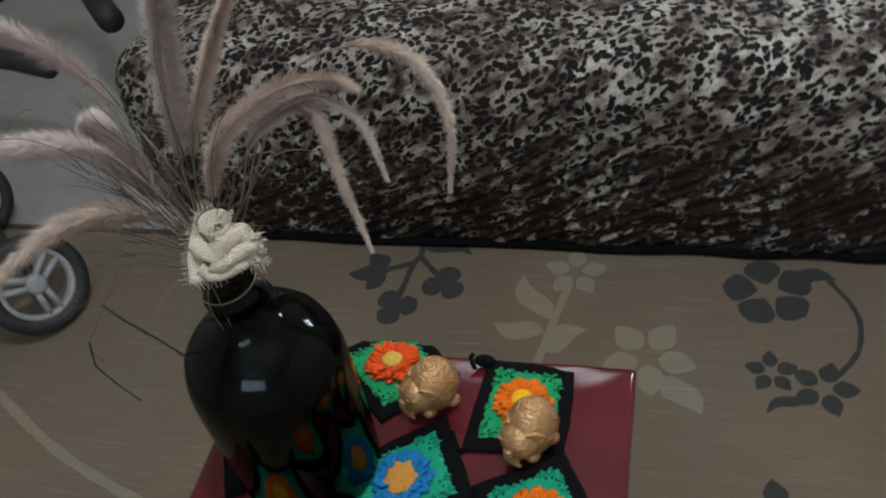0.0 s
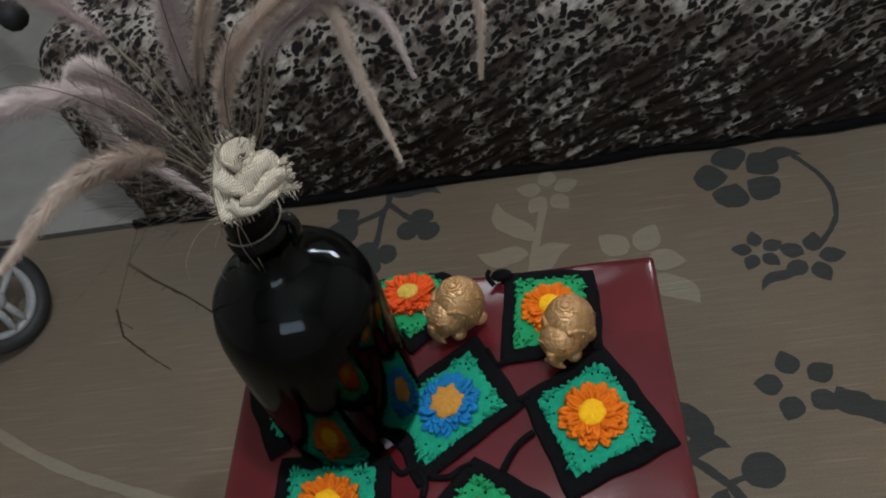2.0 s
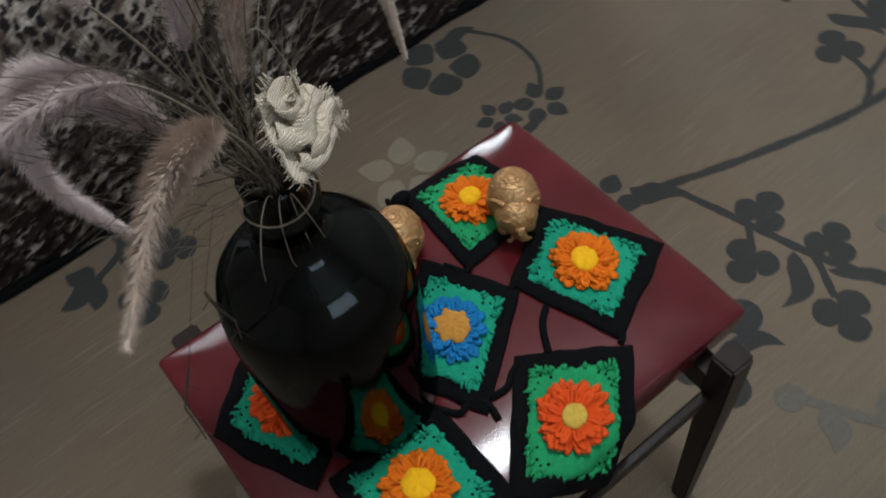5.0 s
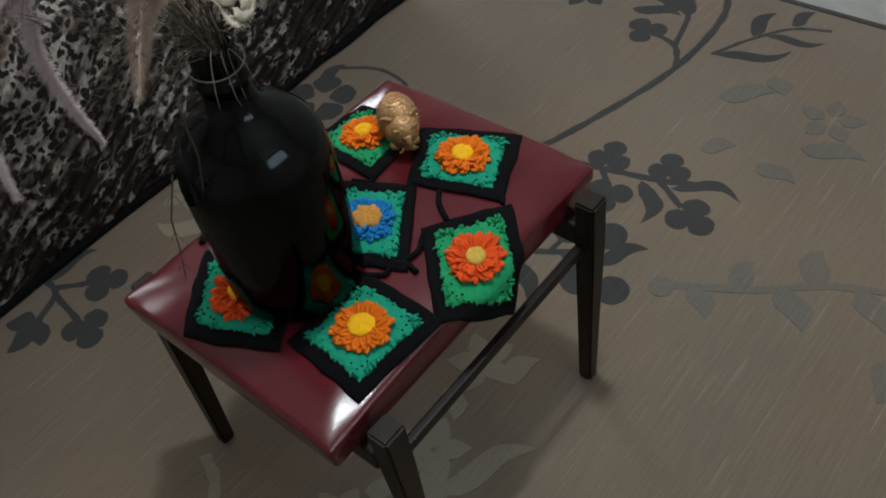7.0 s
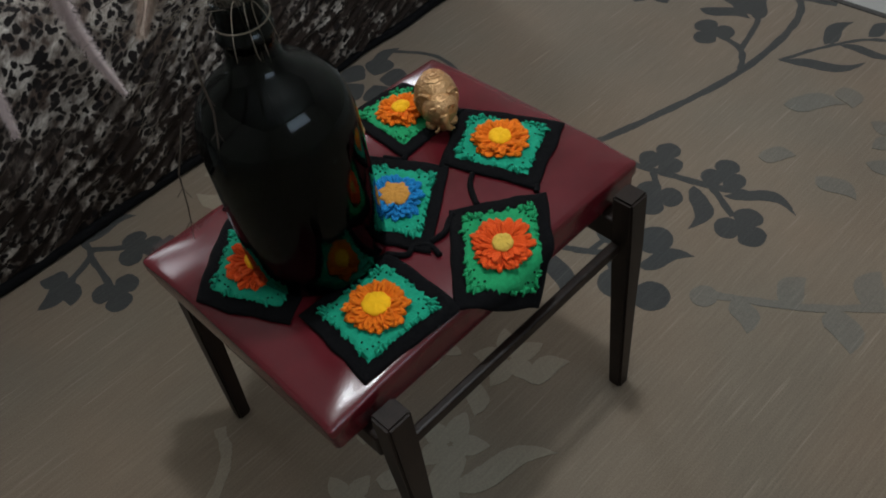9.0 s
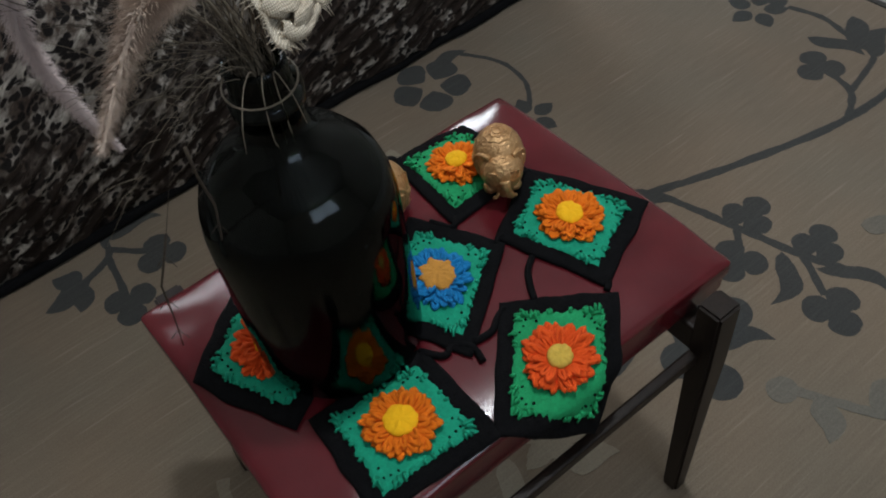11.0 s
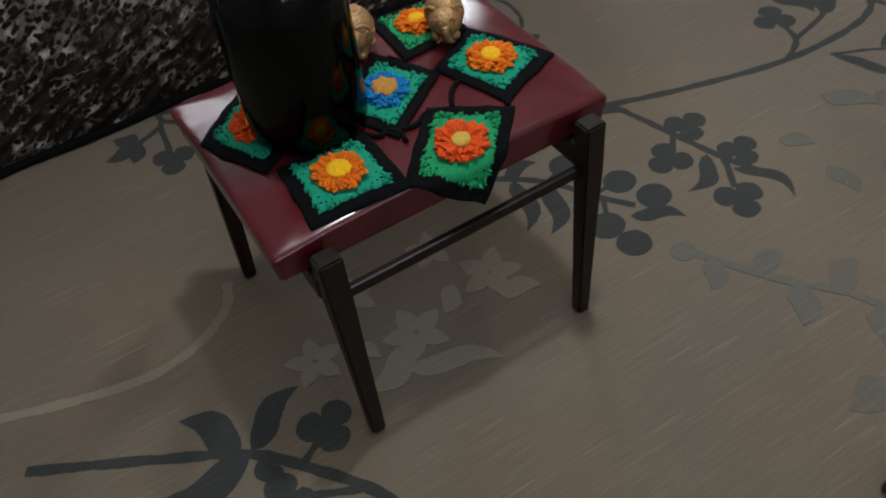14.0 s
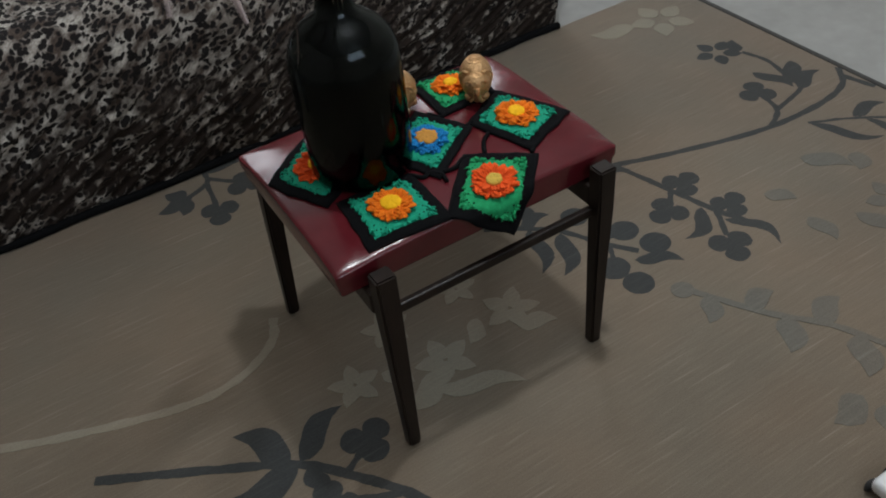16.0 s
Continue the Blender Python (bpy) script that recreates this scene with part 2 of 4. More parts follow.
RUBBER = noisy("black_rubber", (0.012, 0.012, 0.013), (0.03, 0.03, 0.031), 40.0, 0.6, bump_s=0.2)
GREY_PLASTIC = noisy("pale_grey_plastic", (0.26, 0.265, 0.27), (0.36, 0.365, 0.37), 25.0, 0.4)
WHITE_PLASTIC = noisy("white_plastic", (0.70, 0.70, 0.70), (0.78, 0.78, 0.78), 25.0, 0.35)


# --- building helpers ---
def part(name, bm, material, parent=None, label="", smooth=True):
    me = bpy.data.meshes.new(name)
    bm.normal_update()
    bm.to_mesh(me)
    bm.free()
    me.materials.append(material)
    if smooth:
        me.polygons.foreach_set("use_smooth", [True] * len(me.polygons))
    ob = new(name, me)
    ob.parent = parent
    if label:
        tagged(ob, label)
    return ob


def base(name, at=(0, 0, 0)):
    ob = new(name)
    ob.empty_display_size = 0.05
    ob.location = at
    return ob


def rounded_box(lo, hi, r, seg=6, n=(8, 8, 8), warp=None):
    """A box with rounded edges, gridded; warp moves each vertex."""
    bm = bmesh.new()
    lo, hi = Vector(lo), Vector(hi)
    axes = []
    for i in range(3):
        a = [lo[i] + r * (1 - math.cos(math.pi / 2 * k / seg)) for k in range(seg)]
        b = [lo[i] + r + (hi[i] - lo[i] - 2 * r) * k / n[i] for k in range(n[i] + 1)]
        c = [hi[i] - r * (1 - math.cos(math.pi / 2 * k / seg)) for k in range(seg - 1, -1, -1)]
        axes.append(a + b + c)
    seen = {}

    def vert(i, j, k):
        if (i, j, k) not in seen:
            p = Vector((axes[0][i], axes[1][j], axes[2][k]))
            inner = Vector([min(max(p[q], lo[q] + r), hi[q] - r) for q in range(3)])
            d = p - inner
            if d.length > 1e-9:
                p = inner + d.normalized() * r if sum(abs(v) > 1e-9 for v in d) > 1 else p
            seen[i, j, k] = bm.verts.new(warp(p) if warp else p)
        return seen[i, j, k]
    m = [len(a) - 1 for a in axes]
    for a, b, c in ((0, 1, 2), (1, 2, 0), (2, 0, 1)):
        for side in (0, m[c]):
            for u in range(m[a]):
                for v in range(m[b]):
                    q = []
                    for du, dv in ((0, 0), (1, 0), (1, 1), (0, 1)):
                        ix = [0, 0, 0]
                        ix[a], ix[b], ix[c] = u + du, v + dv, side
                        q.append(vert(*ix))
                    bm.faces.new(q if side else q[::-1])
    return bm


def lathe(profile, n=40):
    bm = bmesh.new()
    rings = []
    for r, z in profile:
        rings.append([bm.verts.new((r * math.cos(2 * math.pi * k / n), r * math.sin(2 * math.pi * k / n), z)) for k in range(n)])
    for a, b in zip(rings, rings[1:]):
        for k in range(n):
            bm.faces.new((a[k], a[(k + 1) % n], b[(k + 1) % n], b[k]))
    return bm, rings


def smooth_line(points, steps=8):
    """Catmull-Rom through the points."""
    p = [Vector(v) for v in points]
    p = [2 * p[0] - p[1]] + p + [2 * p[-1] - p[-2]]
    out = []
    for i in range(1, len(p) - 2):
        for k in range(steps):
            t = k / steps
            a, b, c, d = p[i - 1:i + 3]
            out.append(0.5 * (2 * b + (c - a) * t + (2 * a - 5 * b + 4 * c - d) * t * t + (3 * b - a - 3 * c + d) * t ** 3))
    return out + [p[-2]]


def tube(bm, points, radius, n=6):
    """A tube along points; radius is a number or a function of 0..1."""
    rings, count = [], len(points)
    up = Vector((0.21, 0.33, 0.92)).normalized()
    for i, p in enumerate(points):
        d = (points[min(i + 1, count - 1)] - points[max(i - 1, 0)]).normalized()
        s = d.cross(up)
        s = s.normalized() if s.length > 1e-4 else d.orthogonal().normalized()
        w = s.cross(d)
        r = radius(i / (count - 1)) if callable(radius) else radius
        rings.append([bm.verts.new(p + (s * math.cos(2 * math.pi * k / n) + w * math.sin(2 * math.pi * k / n)) * r) for k in range(n)])
    for a, b in zip(rings, rings[1:]):
        for k in range(n):
            bm.faces.new((a[k], a[(k + 1) % n], b[(k + 1) % n], b[k]))
    bm.faces.new(rings[0][::-1])
    bm.faces.new(rings[-1])
    return bm


def ball(bm, centre, size, turn=None, u=14, v=10):
    """An ellipsoid added to bm."""
    m = Matrix.Translation(centre) @ (turn.to_4x4() if turn else Matrix.Identity(4)) @ Matrix.Diagonal((*size, 1))
    bmesh.ops.create_uvsphere(bm, u_segments=u, v_segments=v, radius=1, matrix=m)


# --- room ---
def slab(name, lo, hi, material, label, category):
    return tagged(part(name, rounded_box(lo, hi, 0.002, 1, (1, 1, 1)), material, smooth=False), label, category, kind="structure")


X0, X1, Y0, Y1, TOP = -2.4, 2.4, -2.3, 2.3, 2.65
slab("floor", (X0, Y0, -0.12), (X1, Y1, -0.006), TILE, "pale grey polished tile floor under the rug", "floor")


def wall_with_openings(name, inner, outer, holes, label):
    """A wall along x between two y, with rectangular openings (x0, x1, z0, z1), each with a framed window in it."""
    y0, y1 = min(inner, outer), max(inner, outer)
    bm = bmesh.new()
    xs = sorted({X0 - 0.12, X1 + 0.12, *[h[0] for h in holes], *[h[1] for h in holes]})
    zs = sorted({-0.12, TOP, *[h[2] for h in holes], *[h[3] for h in holes]})
    for x0, x1 in zip(xs, xs[1:]):
        for z0, z1 in zip(zs, zs[1:]):
            if not any(h[0] <= x0 and x1 <= h[1] and h[2] <= z0 and z1 <= h[3] for h in holes):
                bmesh.ops.create_cube(bm, size=1, matrix=Matrix.Translation(((x0 + x1) / 2, (y0 + y1) / 2, (z0 + z1) / 2)) @ Matrix.Diagonal((x1 - x0, y1 - y0, z1 - z0, 1)))
    bmesh.ops.remove_doubles(bm, verts=bm.verts, dist=1e-5)
    tagged(part(name, bm, PAINT, smooth=False), label, "wall", kind="structure")
    for k, (x0, x1, z0, z1) in enumerate(holes):
        win = tagged(base("window_%d" % (len([o for o in scene.objects if o.name.startswith("window_") and o.type == "EMPTY"]) + 1), ((x0 + x1) / 2, inner, z0)), "white framed window with two panes in the wall", "window", kind="structure")
        w, h, d = (x1 - x0) / 2, z1 - z0, (0.03 if outer > inner else -0.03)
        ylo, yhi = min(0, d), max(0, d)
        for lo, hi in (((-w, ylo, 0), (-w + 0.04, yhi, h)), ((w - 0.04, ylo, 0), (w, yhi, h)), ((-w + 0.04, ylo, 0), (w - 0.04, yhi, 0.04)), ((-w + 0.04, ylo, h - 0.04), (w - 0.04, yhi, h)), ((-0.02, ylo, 0.04), (0.02, yhi, h - 0.04))):
            part("window_frame", rounded_box(lo, hi, 0.003, 2, (1, 1, 1)), WHITE_PLASTIC, win, smooth=False)


wall_with_openings("wall_north", Y1, Y1 + 0.12, [(-0.56, 0.24, 1.21, 1.99), (1.16, 1.74, 1.23, 1.67)], "plain off-white painted wall behind the sofa")
wall_with_openings("wall_south", Y0, Y0 - 0.12, [(-0.63, 0.93, 1.54, 2.50)], "plain off-white painted wall")
slab("wall_west", (X0 - 0.12, Y0, -0.12), (X0, Y1, TOP), PAINT, "plain off-white painted wall", "wall")
slab("wall_east", (X1, Y0, -0.12), (X1 + 0.12, Y1, TOP), PAINT, "plain off-white painted wall", "wall")
slab("ceiling", (X0 - 0.12, Y0 - 0.12, TOP), (X1 + 0.12, Y1 + 0.12, TOP + 0.12), CEIL, "plain white painted ceiling", "ceiling")

# --- rug ---
RX0, RX1, RY0, RY1 = -1.75, 1.235, -1.6, 0.752
rug = tagged(part("rug", rounded_box((RX0, RY0, -0.005), (RX1, RY1, 0.0), 0.002, 2, (2, 2, 1)), RUG), "taupe woven area rug with charcoal floral pattern", "rug")
for lo, hi in (((RX1, RY0, -0.005), (RX1 + 0.014, RY1 + 0.014, 0.002)), ((RX0, RY1, -0.005), (0.6, RY1 + 0.014, 0.002)),
               ((RX0 - 0.014, RY0, -0.005), (RX0, RY1 + 0.014, 0.002)), ((RX0, RY0 - 0.014, -0.005), (RX1, RY0, 0.002))):
    part("edge_binding", rounded_box(lo, hi, 0.002, 2, (1, 1, 1)), BINDING, rug, "dark stitched edge binding")


LAYER = [0.0]


def flat(name, outline, material, z=0.0016):
    """A low raised patch of pile with the given outline."""
    LAYER[0] += 0.000006
    z = 0.0002 + LAYER[0]
    ragged = []
    for (xa, ya), (xb, yb) in zip(outline, [*outline[1:], outline[0]]):
        steps = max(1, int(math.hypot(xb - xa, yb - ya) / 0.0045))
        for k in range(steps):
            x, y = xa + (xb - xa) * k / steps, ya + (yb - ya) * k / steps
            n = noise.noise_vector(Vector((x * 210, y * 210, 0))) * 0.0011 + noise.noise_vector(Vector((x * 60, y * 60, 3))) * 0.0013
            ragged.append((x + n.x, y + n.y))
    bm = bmesh.new()
    f = bm.faces.new([bm.verts.new((x, y, -0.001)) for x, y in ragged])
    f.normal_update()
    if f.normal.z < 0:
        f.normal_flip()
    up = bmesh.ops.extrude_face_region(bm, geom=[f])
    bmesh.ops.translate(bm, vec=(0, 0, z + 0.001), verts=[v for v in up["geom"] if isinstance(v, bmesh.types.BMVert)])
    return part(name, bm, material, rug, smooth=False)


def stem(points, width, material=RUG_DARK):
    line = smooth_line([(x, y, 0) for x, y in points], 7)
    left, right = [], []
    for i, p in enumerate(line):
        d = (line[min(i + 1, len(line) - 1)] - line[max(i - 1, 0)]).normalized()
        s = Vector((-d.y, d.x, 0)) * width / 2 * (1 + 0.12 * math.sin(i * 1.7))
        left.append((p + s).xy)
        right.append((p - s).xy)
    flat("stem", left + right[::-1], material, 0.0013)


def leaf(x0, y0, x1, y1, width, bend=0.0, material=RUG_DARK, name="leaf"):
    """A pointed leaf from its base to its tip."""
    a, b = Vector((x0, y0)), Vector((x1, y1))
    d = b - a
    s = Vector((-d.y, d.x)).normalized()
    left, right = [], []
    for k in range(1, 10):
        t = k / 10
        w = width / 2 * math.sin(math.pi * t ** 0.8) ** 0.85
        curl = (0.055 if bend < 0 else -0.055) * math.sin(2 * math.pi * t) if name == "leaf" else 0.0
        c = a + d * t + s * d.length * (bend * math.sin(math.pi * t) + curl)
        left.append(c + s * w)
        right.append(c - s * w)
    flat(name, [a] + left + [b] + right[::-1], material, 0.0018)


def lobed(x, y, r, turn, lobes=3, material=RUG_DARK, name="blossom"):
    """A small blossom of round lobes."""
    out = []
    for k in range(48):
        a = 2 * math.pi * k / 48
        rr = r * (0.46 + 0.58 * abs(math.cos(lobes * a / 2)) ** 0.62)
        out.append((x + rr * math.cos(a + radians(turn)), y + rr * math.sin(a + radians(turn))))
    flat(name, out, material, 0.0021)


def berry(x, y, r, material=RUG_DARK):
    flat("berry", [(x + r * math.cos(2 * math.pi * k / 22), y + r * 0.94 * math.sin(2 * math.pi * k / 22)) for k in range(22)], material, 0.0021)


def star(x, y, r, turn, petals=5, material=RUG_DARK, hole=0.22):
    for k in range(petals):
        a = radians(turn) + 2 * math.pi * k / petals
        c, s = math.cos(a), math.sin(a)
        leaf(x + c * r * hole, y + s * r * hole, x + c * r, y + s * r, r * 0.58, 0.0, material, "petal")


# stems and blossoms east of the stool
stem([(0.50, 0.205), (0.551, 0.176), (0.694, 0.124), (0.899, 0.069), (1.074, 0.06), (1.179, 0.084), (1.232, 0.14)], 0.016)
stem([(1.21, 0.109), (1.228, 0.03)], 0.016)
stem([(0.994, 0.024), (1.077, -0.02), (1.15, -0.078), (1.18, -0.15)], 0.009)
leaf(0.995, 0.018, 1.081, -0.111, 0.03, -0.1)
leaf(1.104, -0.043, 1.136, -0.158, 0.024, -0.08)
leaf(1.089, -0.018, 1.189, -0.027, 0.036, 0.12)
leaf(1.16, -0.074, 1.228, -0.095, 0.032, 0.1)
stem([(0.922, 0.065), (0.983, 0.105), (1.003, 0.17)], 0.013)
lobed(1.003, 0.186, 0.045, 60)
stem([(0.983, 0.105), (1.072, 0.125), (1.13, 0.15)], 0.012)
leaf(1.06, 0.254, 1.086, 0.146, 0.035, 0.08)
leaf(1.171, 0.235, 1.10, 0.15, 0.045, -0.05)
leaf(1.09, 0.135, 1.19, 0.16, 0.045, 0.15)
stem([(1.10, 0.16), (1.13, 0.265), (1.115, 0.34)], 0.012)
star(1.066, 0.378, 0.062, 100)
leaf(1.10, 0.35, 1.14, 0.40, 0.04)
stem([(0.50, 0.205), (0.548, 0.173), (0.585, 0.042), (0.611, -0.063), (0.636, -0.13)], 0.014)
leaf(0.607, -0.10, 0.637, -0.221, 0.028, 0.22)
lobed(0.623, 0.036, 0.042, 10)
lobed(0.534, -0.014, 0.043, 190)
lobed(0.651, -0.074, 0.04, 20)
lobed(0.562, -0.166, 0.045, 250)
stem([(0.585, 0.03), (0.555, 0.0)], 0.012)
stem([(0.615, -0.07), (0.575, -0.14)], 0.012)
leaf(0.597, -0.047, 0.503, -0.098, 0.036, 0.2)
# berry branch beside the stool
stem([(0.20, 0.17), (0.249, 0.139), (0.322, 0.072), (0.363, -0.003), (0.408, -0.07)], 0.013)
berry(0.425, -0.006, 0.031)
berry(0.45, -0.071, 0.032)
berry(0.349, -0.137, 0.031)
berry(0.338, -0.078, 0.033)
berry(0.373, 0.089, 0.03)
stem([(0.322, 0.072), (0.372, 0.089)], 0.01)
stem([(0.363, -0.003), (0.425, -0.006)], 0.01)
stem([(0.375, -0.02), (0.345, -0.08), (0.348, -0.13)], 0.01)
leaf(0.262, 0.125, 0.338, 0.128, 0.034, 0.15)
leaf(0.275, 0.115, 0.219, -0.007, 0.036, 0.12)
leaf(0.32, 0.066, 0.249, -0.037, 0.04, 0.12)
leaf(0.385, -0.085, 0.46, -0.143, 0.034, 0.12)
leaf(0.277, 0.21, 0.30, 0.125, 0.05, 0.05)
# ringed blossom near the sofa
for k in range(5):
    a = radians(100 + 72 * k)
    leaf(0.457 + 0.080 * math.cos(a), 0.663 + 0.080 * math.sin(a), 0.457 + 0.018 * math.cos(a), 0.663 + 0.018 * math.sin(a), 0.066, 0, RUG_DARK, "petal")
leaf(0.485, 0.70, 0.575, 0.698, 0.035, 0.1)
stem([(0.56, 0.70), (0.599, 0.62), (0.592, 0.54), (0.551, 0.48)], 0.009)
star(0.531, 0.458, 0.056, 0)
star(0.452, 0.484, 0.045, 20)
leaf(0.505, 0.435, 0.44, 0.398, 0.022, -0.15)
star(0.452, 0.219, 0.064, 28, hole=0.32)
leaf(0.49, 0.20, 0.56, 0.135, 0.03, 0.05)
# branch by the sofa hem, west
leaf(-0.26, 0.672, -0.345, 0.66, 0.045)
leaf(-0.27, 0.68, -0.31, 0.72, 0.04)
leaf(-0.27, 0.67, -0.30, 0.62, 0.04)
lobed(-0.228, 0.58, 0.044, 250)
lobed(-0.142, 0.645, 0.044, 320)
stem([(-0.29, 0.668), (-0.215, 0.70), (-0.205, 0.75)], 0.013)
stem([(-0.215, 0.70), (-0.228, 0.59)], 0.012)
stem([(-0.21, 0.72), (-0.145, 0.65)], 0.012)
leaf(-0.205, 0.745, -0.10, 0.725, 0.035, 0.12)
# spray in front of the stool
stem([(-0.655, 0.043), (-0.465, -0.063), (-0.361, -0.127), (-0.302, -0.192), (-0.227, -0.30), (-0.20, -0.42)], 0.017)
leaf(-0.372, -0.118, -0.432, -0.01, 0.055, -0.12)
leaf(-0.358, -0.122, -0.25, -0.06, 0.045, 0.1)
leaf(-0.365, -0.132, -0.49, -0.12, 0.06, 0.15)
leaf(-0.352, -0.14, -0.346, -0.205, 0.035)
lobed(-0.246, -0.15, 0.045, 30)
stem([(-0.306, -0.188), (-0.25, -0.155)], 0.012)
lobed(-0.35, -0.225, 0.045, 200)
stem([(-0.25, -0.27), (-0.33, -0.23)], 0.012)
# pale sprays
stem([(-1.05, 0.36), (-0.80, 0.218), (-0.628, 0.147), (-0.466, 0.10), (-0.366, 0.106), (-0.29, 0.15), (-0.262, 0.205)], 0.018, RUG_PALE)
star(0.109, 0.69, 0.062, 90, 5, RUG_PALE)
stem([(0.10, 0.66), (0.067, 0.50), (0.05, 0.40)], 0.014, RUG_PALE)
leaf(0.065, 0.54, -0.03, 0.555, 0.045, 0.1, RUG_PALE)
leaf(0.075, 0.57, 0.01, 0.68, 0.045, 0.1, RUG_PALE)
leaf(0.065, 0.50, 0.14, 0.55, 0.05, 0.1, RUG_PALE)
star(0.25, 0.50, 0.085, 60, 5, RUG_PALE)
leaf(0.28, 0.46, 0.34, 0.39, 0.05, 0, RUG_PALE)
leaf(0.06, 0.45, -0.04, 0.43, 0.05, 0.1, RUG_PALE)
for x, y, r, t in ((-0.05, -0.08, 0.058, 20), (0.115, -0.045, 0.058, 50), (-0.10, 0.05, 0.05, 10), (-0.21, -0.035, 0.05, 80), (0.06, 0.06, 0.045, 0)):
    star(x, y, r, t, 5, RUG_PALE, 0.05)
leaf(0.05, -0.03, 0.005, -0.075, 0.035, 0.1, RUG_PALE)
leaf(0.10, -0.09, 0.17, -0.12, 0.04, 0.1, RUG_PALE)
leaf(-0.16, -0.04, -0.12, -0.09, 0.035, 0.1, RUG_PALE)
leaf(-0.10, -0.126, 0.04, -0.205, 0.04, 0.05, RUG_PALE)
leaf(-0.06, -0.10, -0.17, -0.13, 0.05, 0.1, RUG_PALE)
star(1.08, 0.60, 0.09, 20, 5, RUG_PALE)
leaf(1.0, 0.62, 0.88, 0.66, 0.06, 0.1, RUG_PALE)
# faint grey sprays
stem([(0.40, -0.19), (0.474, -0.326), (0.545, -0.42), (0.60, -0.55)], 0.014, RUG_GREY)
for x0, y0, x1, y1, w in ((0.43, -0.24, 0.38, -0.29, 0.04), (0.46, -0.30, 0.53, -0.30, 0.045), (0.50, -0.36, 0.44, -0.42, 0.05), (0.53, -0.40, 0.61, -0.38, 0.05),
                          (0.56, -0.46, 0.50, -0.53, 0.05), (0.46, -0.55, 0.38, -0.56, 0.05), (0.47, -0.58, 0.43, -0.65, 0.05), (0.879, -0.052, 0.944, -0.142, 0.05), (0.987, -0.114, 0.941, -0.156, 0.045), (0.727, -0.093, 0.768, -0.144, 0.04), (0.739, -0.197, 0.73, -0.276, 0.04), (0.821, -0.245, 0.847, -0.354, 0.045)):
    leaf(x0, y0, x1, y1, w, 0.08, RUG_GREY)
star(0.917, -0.262, 0.062, 10, 5, RUG_GREY)
star(0.62, -0.62, 0.07, 40, 5, RUG_GREY)
berry(0.40, -0.20, 0.022, RUG_GREY)

# --- sofa under a plush throw ---
def plush_warp(p):
    f = max(0.0, min(1.0, (0.5 - p.z) / 0.5))
    q = p.copy()
    n = noise.noise_vector(p * 5.0) * 0.02 + noise.noise_vector(p * 17.0) * 0.006
    q += n * (0.35 + 0.65 * (1 - f))
    if p.z < 0.46:
        q.y += 0.006 * math.sin(p.x * 21 + 2.4 * math.sin(p.x * 5)) * f - 0.05 * math.sin(math.pi * f ** 0.66)
    if p.z < 0.40:
        # slanting ridges of clumped plush
        s = (p.z * 0.86 - p.x * 0.5) * 205 + 2.2 * noise.noise(p * 9.0)
        q.y -= 0.006 * math.sin(s) * min(1.0, (0.40 - p.z) / 0.15) * (0.6 + 0.5 * noise.noise(p * 14.0))
    q.z = max(q.z, 0.003)
    return q


sofa = tagged(base("sofa", (0.05, 1.2, 0)), "low sofa under a dark animal-print plush throw", "sofa")
back = Matrix.Translation((-0.05, -1.2, 0))


def sofa_part(name, bm, material, label=""):
    bmesh.ops.transform(bm, matrix=back, verts=bm.verts)
    return part(name, bm, material, sofa, label)


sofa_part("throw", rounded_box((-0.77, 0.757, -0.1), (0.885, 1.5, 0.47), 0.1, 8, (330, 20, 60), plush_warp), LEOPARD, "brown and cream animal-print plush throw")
sofa_part("backrest", rounded_box((-0.77, 1.42, 0.3), (0.885, 1.78, 0.86), 0.1, 6, (50, 8, 20), plush_warp), LEOPARD)
hem = bmesh.new()
tube(hem, [Vector((-0.76 + 1.60 * k / 60, 0.750 + 0.003 * math.sin(k * 0.55 + 2.4 * math.sin(k * 0.13)), 0.010)) for k in range(61)], 0.010, 8)
sofa_part("hem", hem, BLACK_YARN, "dark stitched hem of the throw")

# --- stool ---
stool = tagged(base("stool"), "low stool with red vinyl seat and dark wooden legs", "stool")
SX, SY0, SY1 = 0.242, -0.169, 0.180
SYC = (SY0 + SY1) / 2


def seat_top(x, y):
    u, v = min(1.0, abs(x) / SX), min(1.0, abs(y - SYC) / (SY1 - SYC))
    return 0.404 - 0.009 * u ** 5 - 0.013 * v ** 4


def seat_warp(p):
    u, v = abs(p.x) / SX, abs(p.y - SYC) / (SY1 - SYC)
    q = p.copy()
    if p.z > 0.37:
        t = min(1.0, (p.z - 0.37) / 0.033)
        q.z -= t * (0.009 * u ** 5 + 0.013 * v ** 4)
        corner = max(0.0, u + v - 1.42)
        ridge = math.exp(-((u - v) * 9.0) ** 2)
        q.z += (0.003 + 0.005 * ridge) * corner * t
        q.x *= 1 + 0.012 * corner
        q.y += 0.006 * corner * (1 if p.y > SYC else -1)
        q.z += 0.0018 * math.sin(26 * math.atan2(p.y - SYC, p.x)) * corner * t
    q.x *= 1 - 0.012 * max(0.0, (0.37 - p.z) / 0.03)
    return q


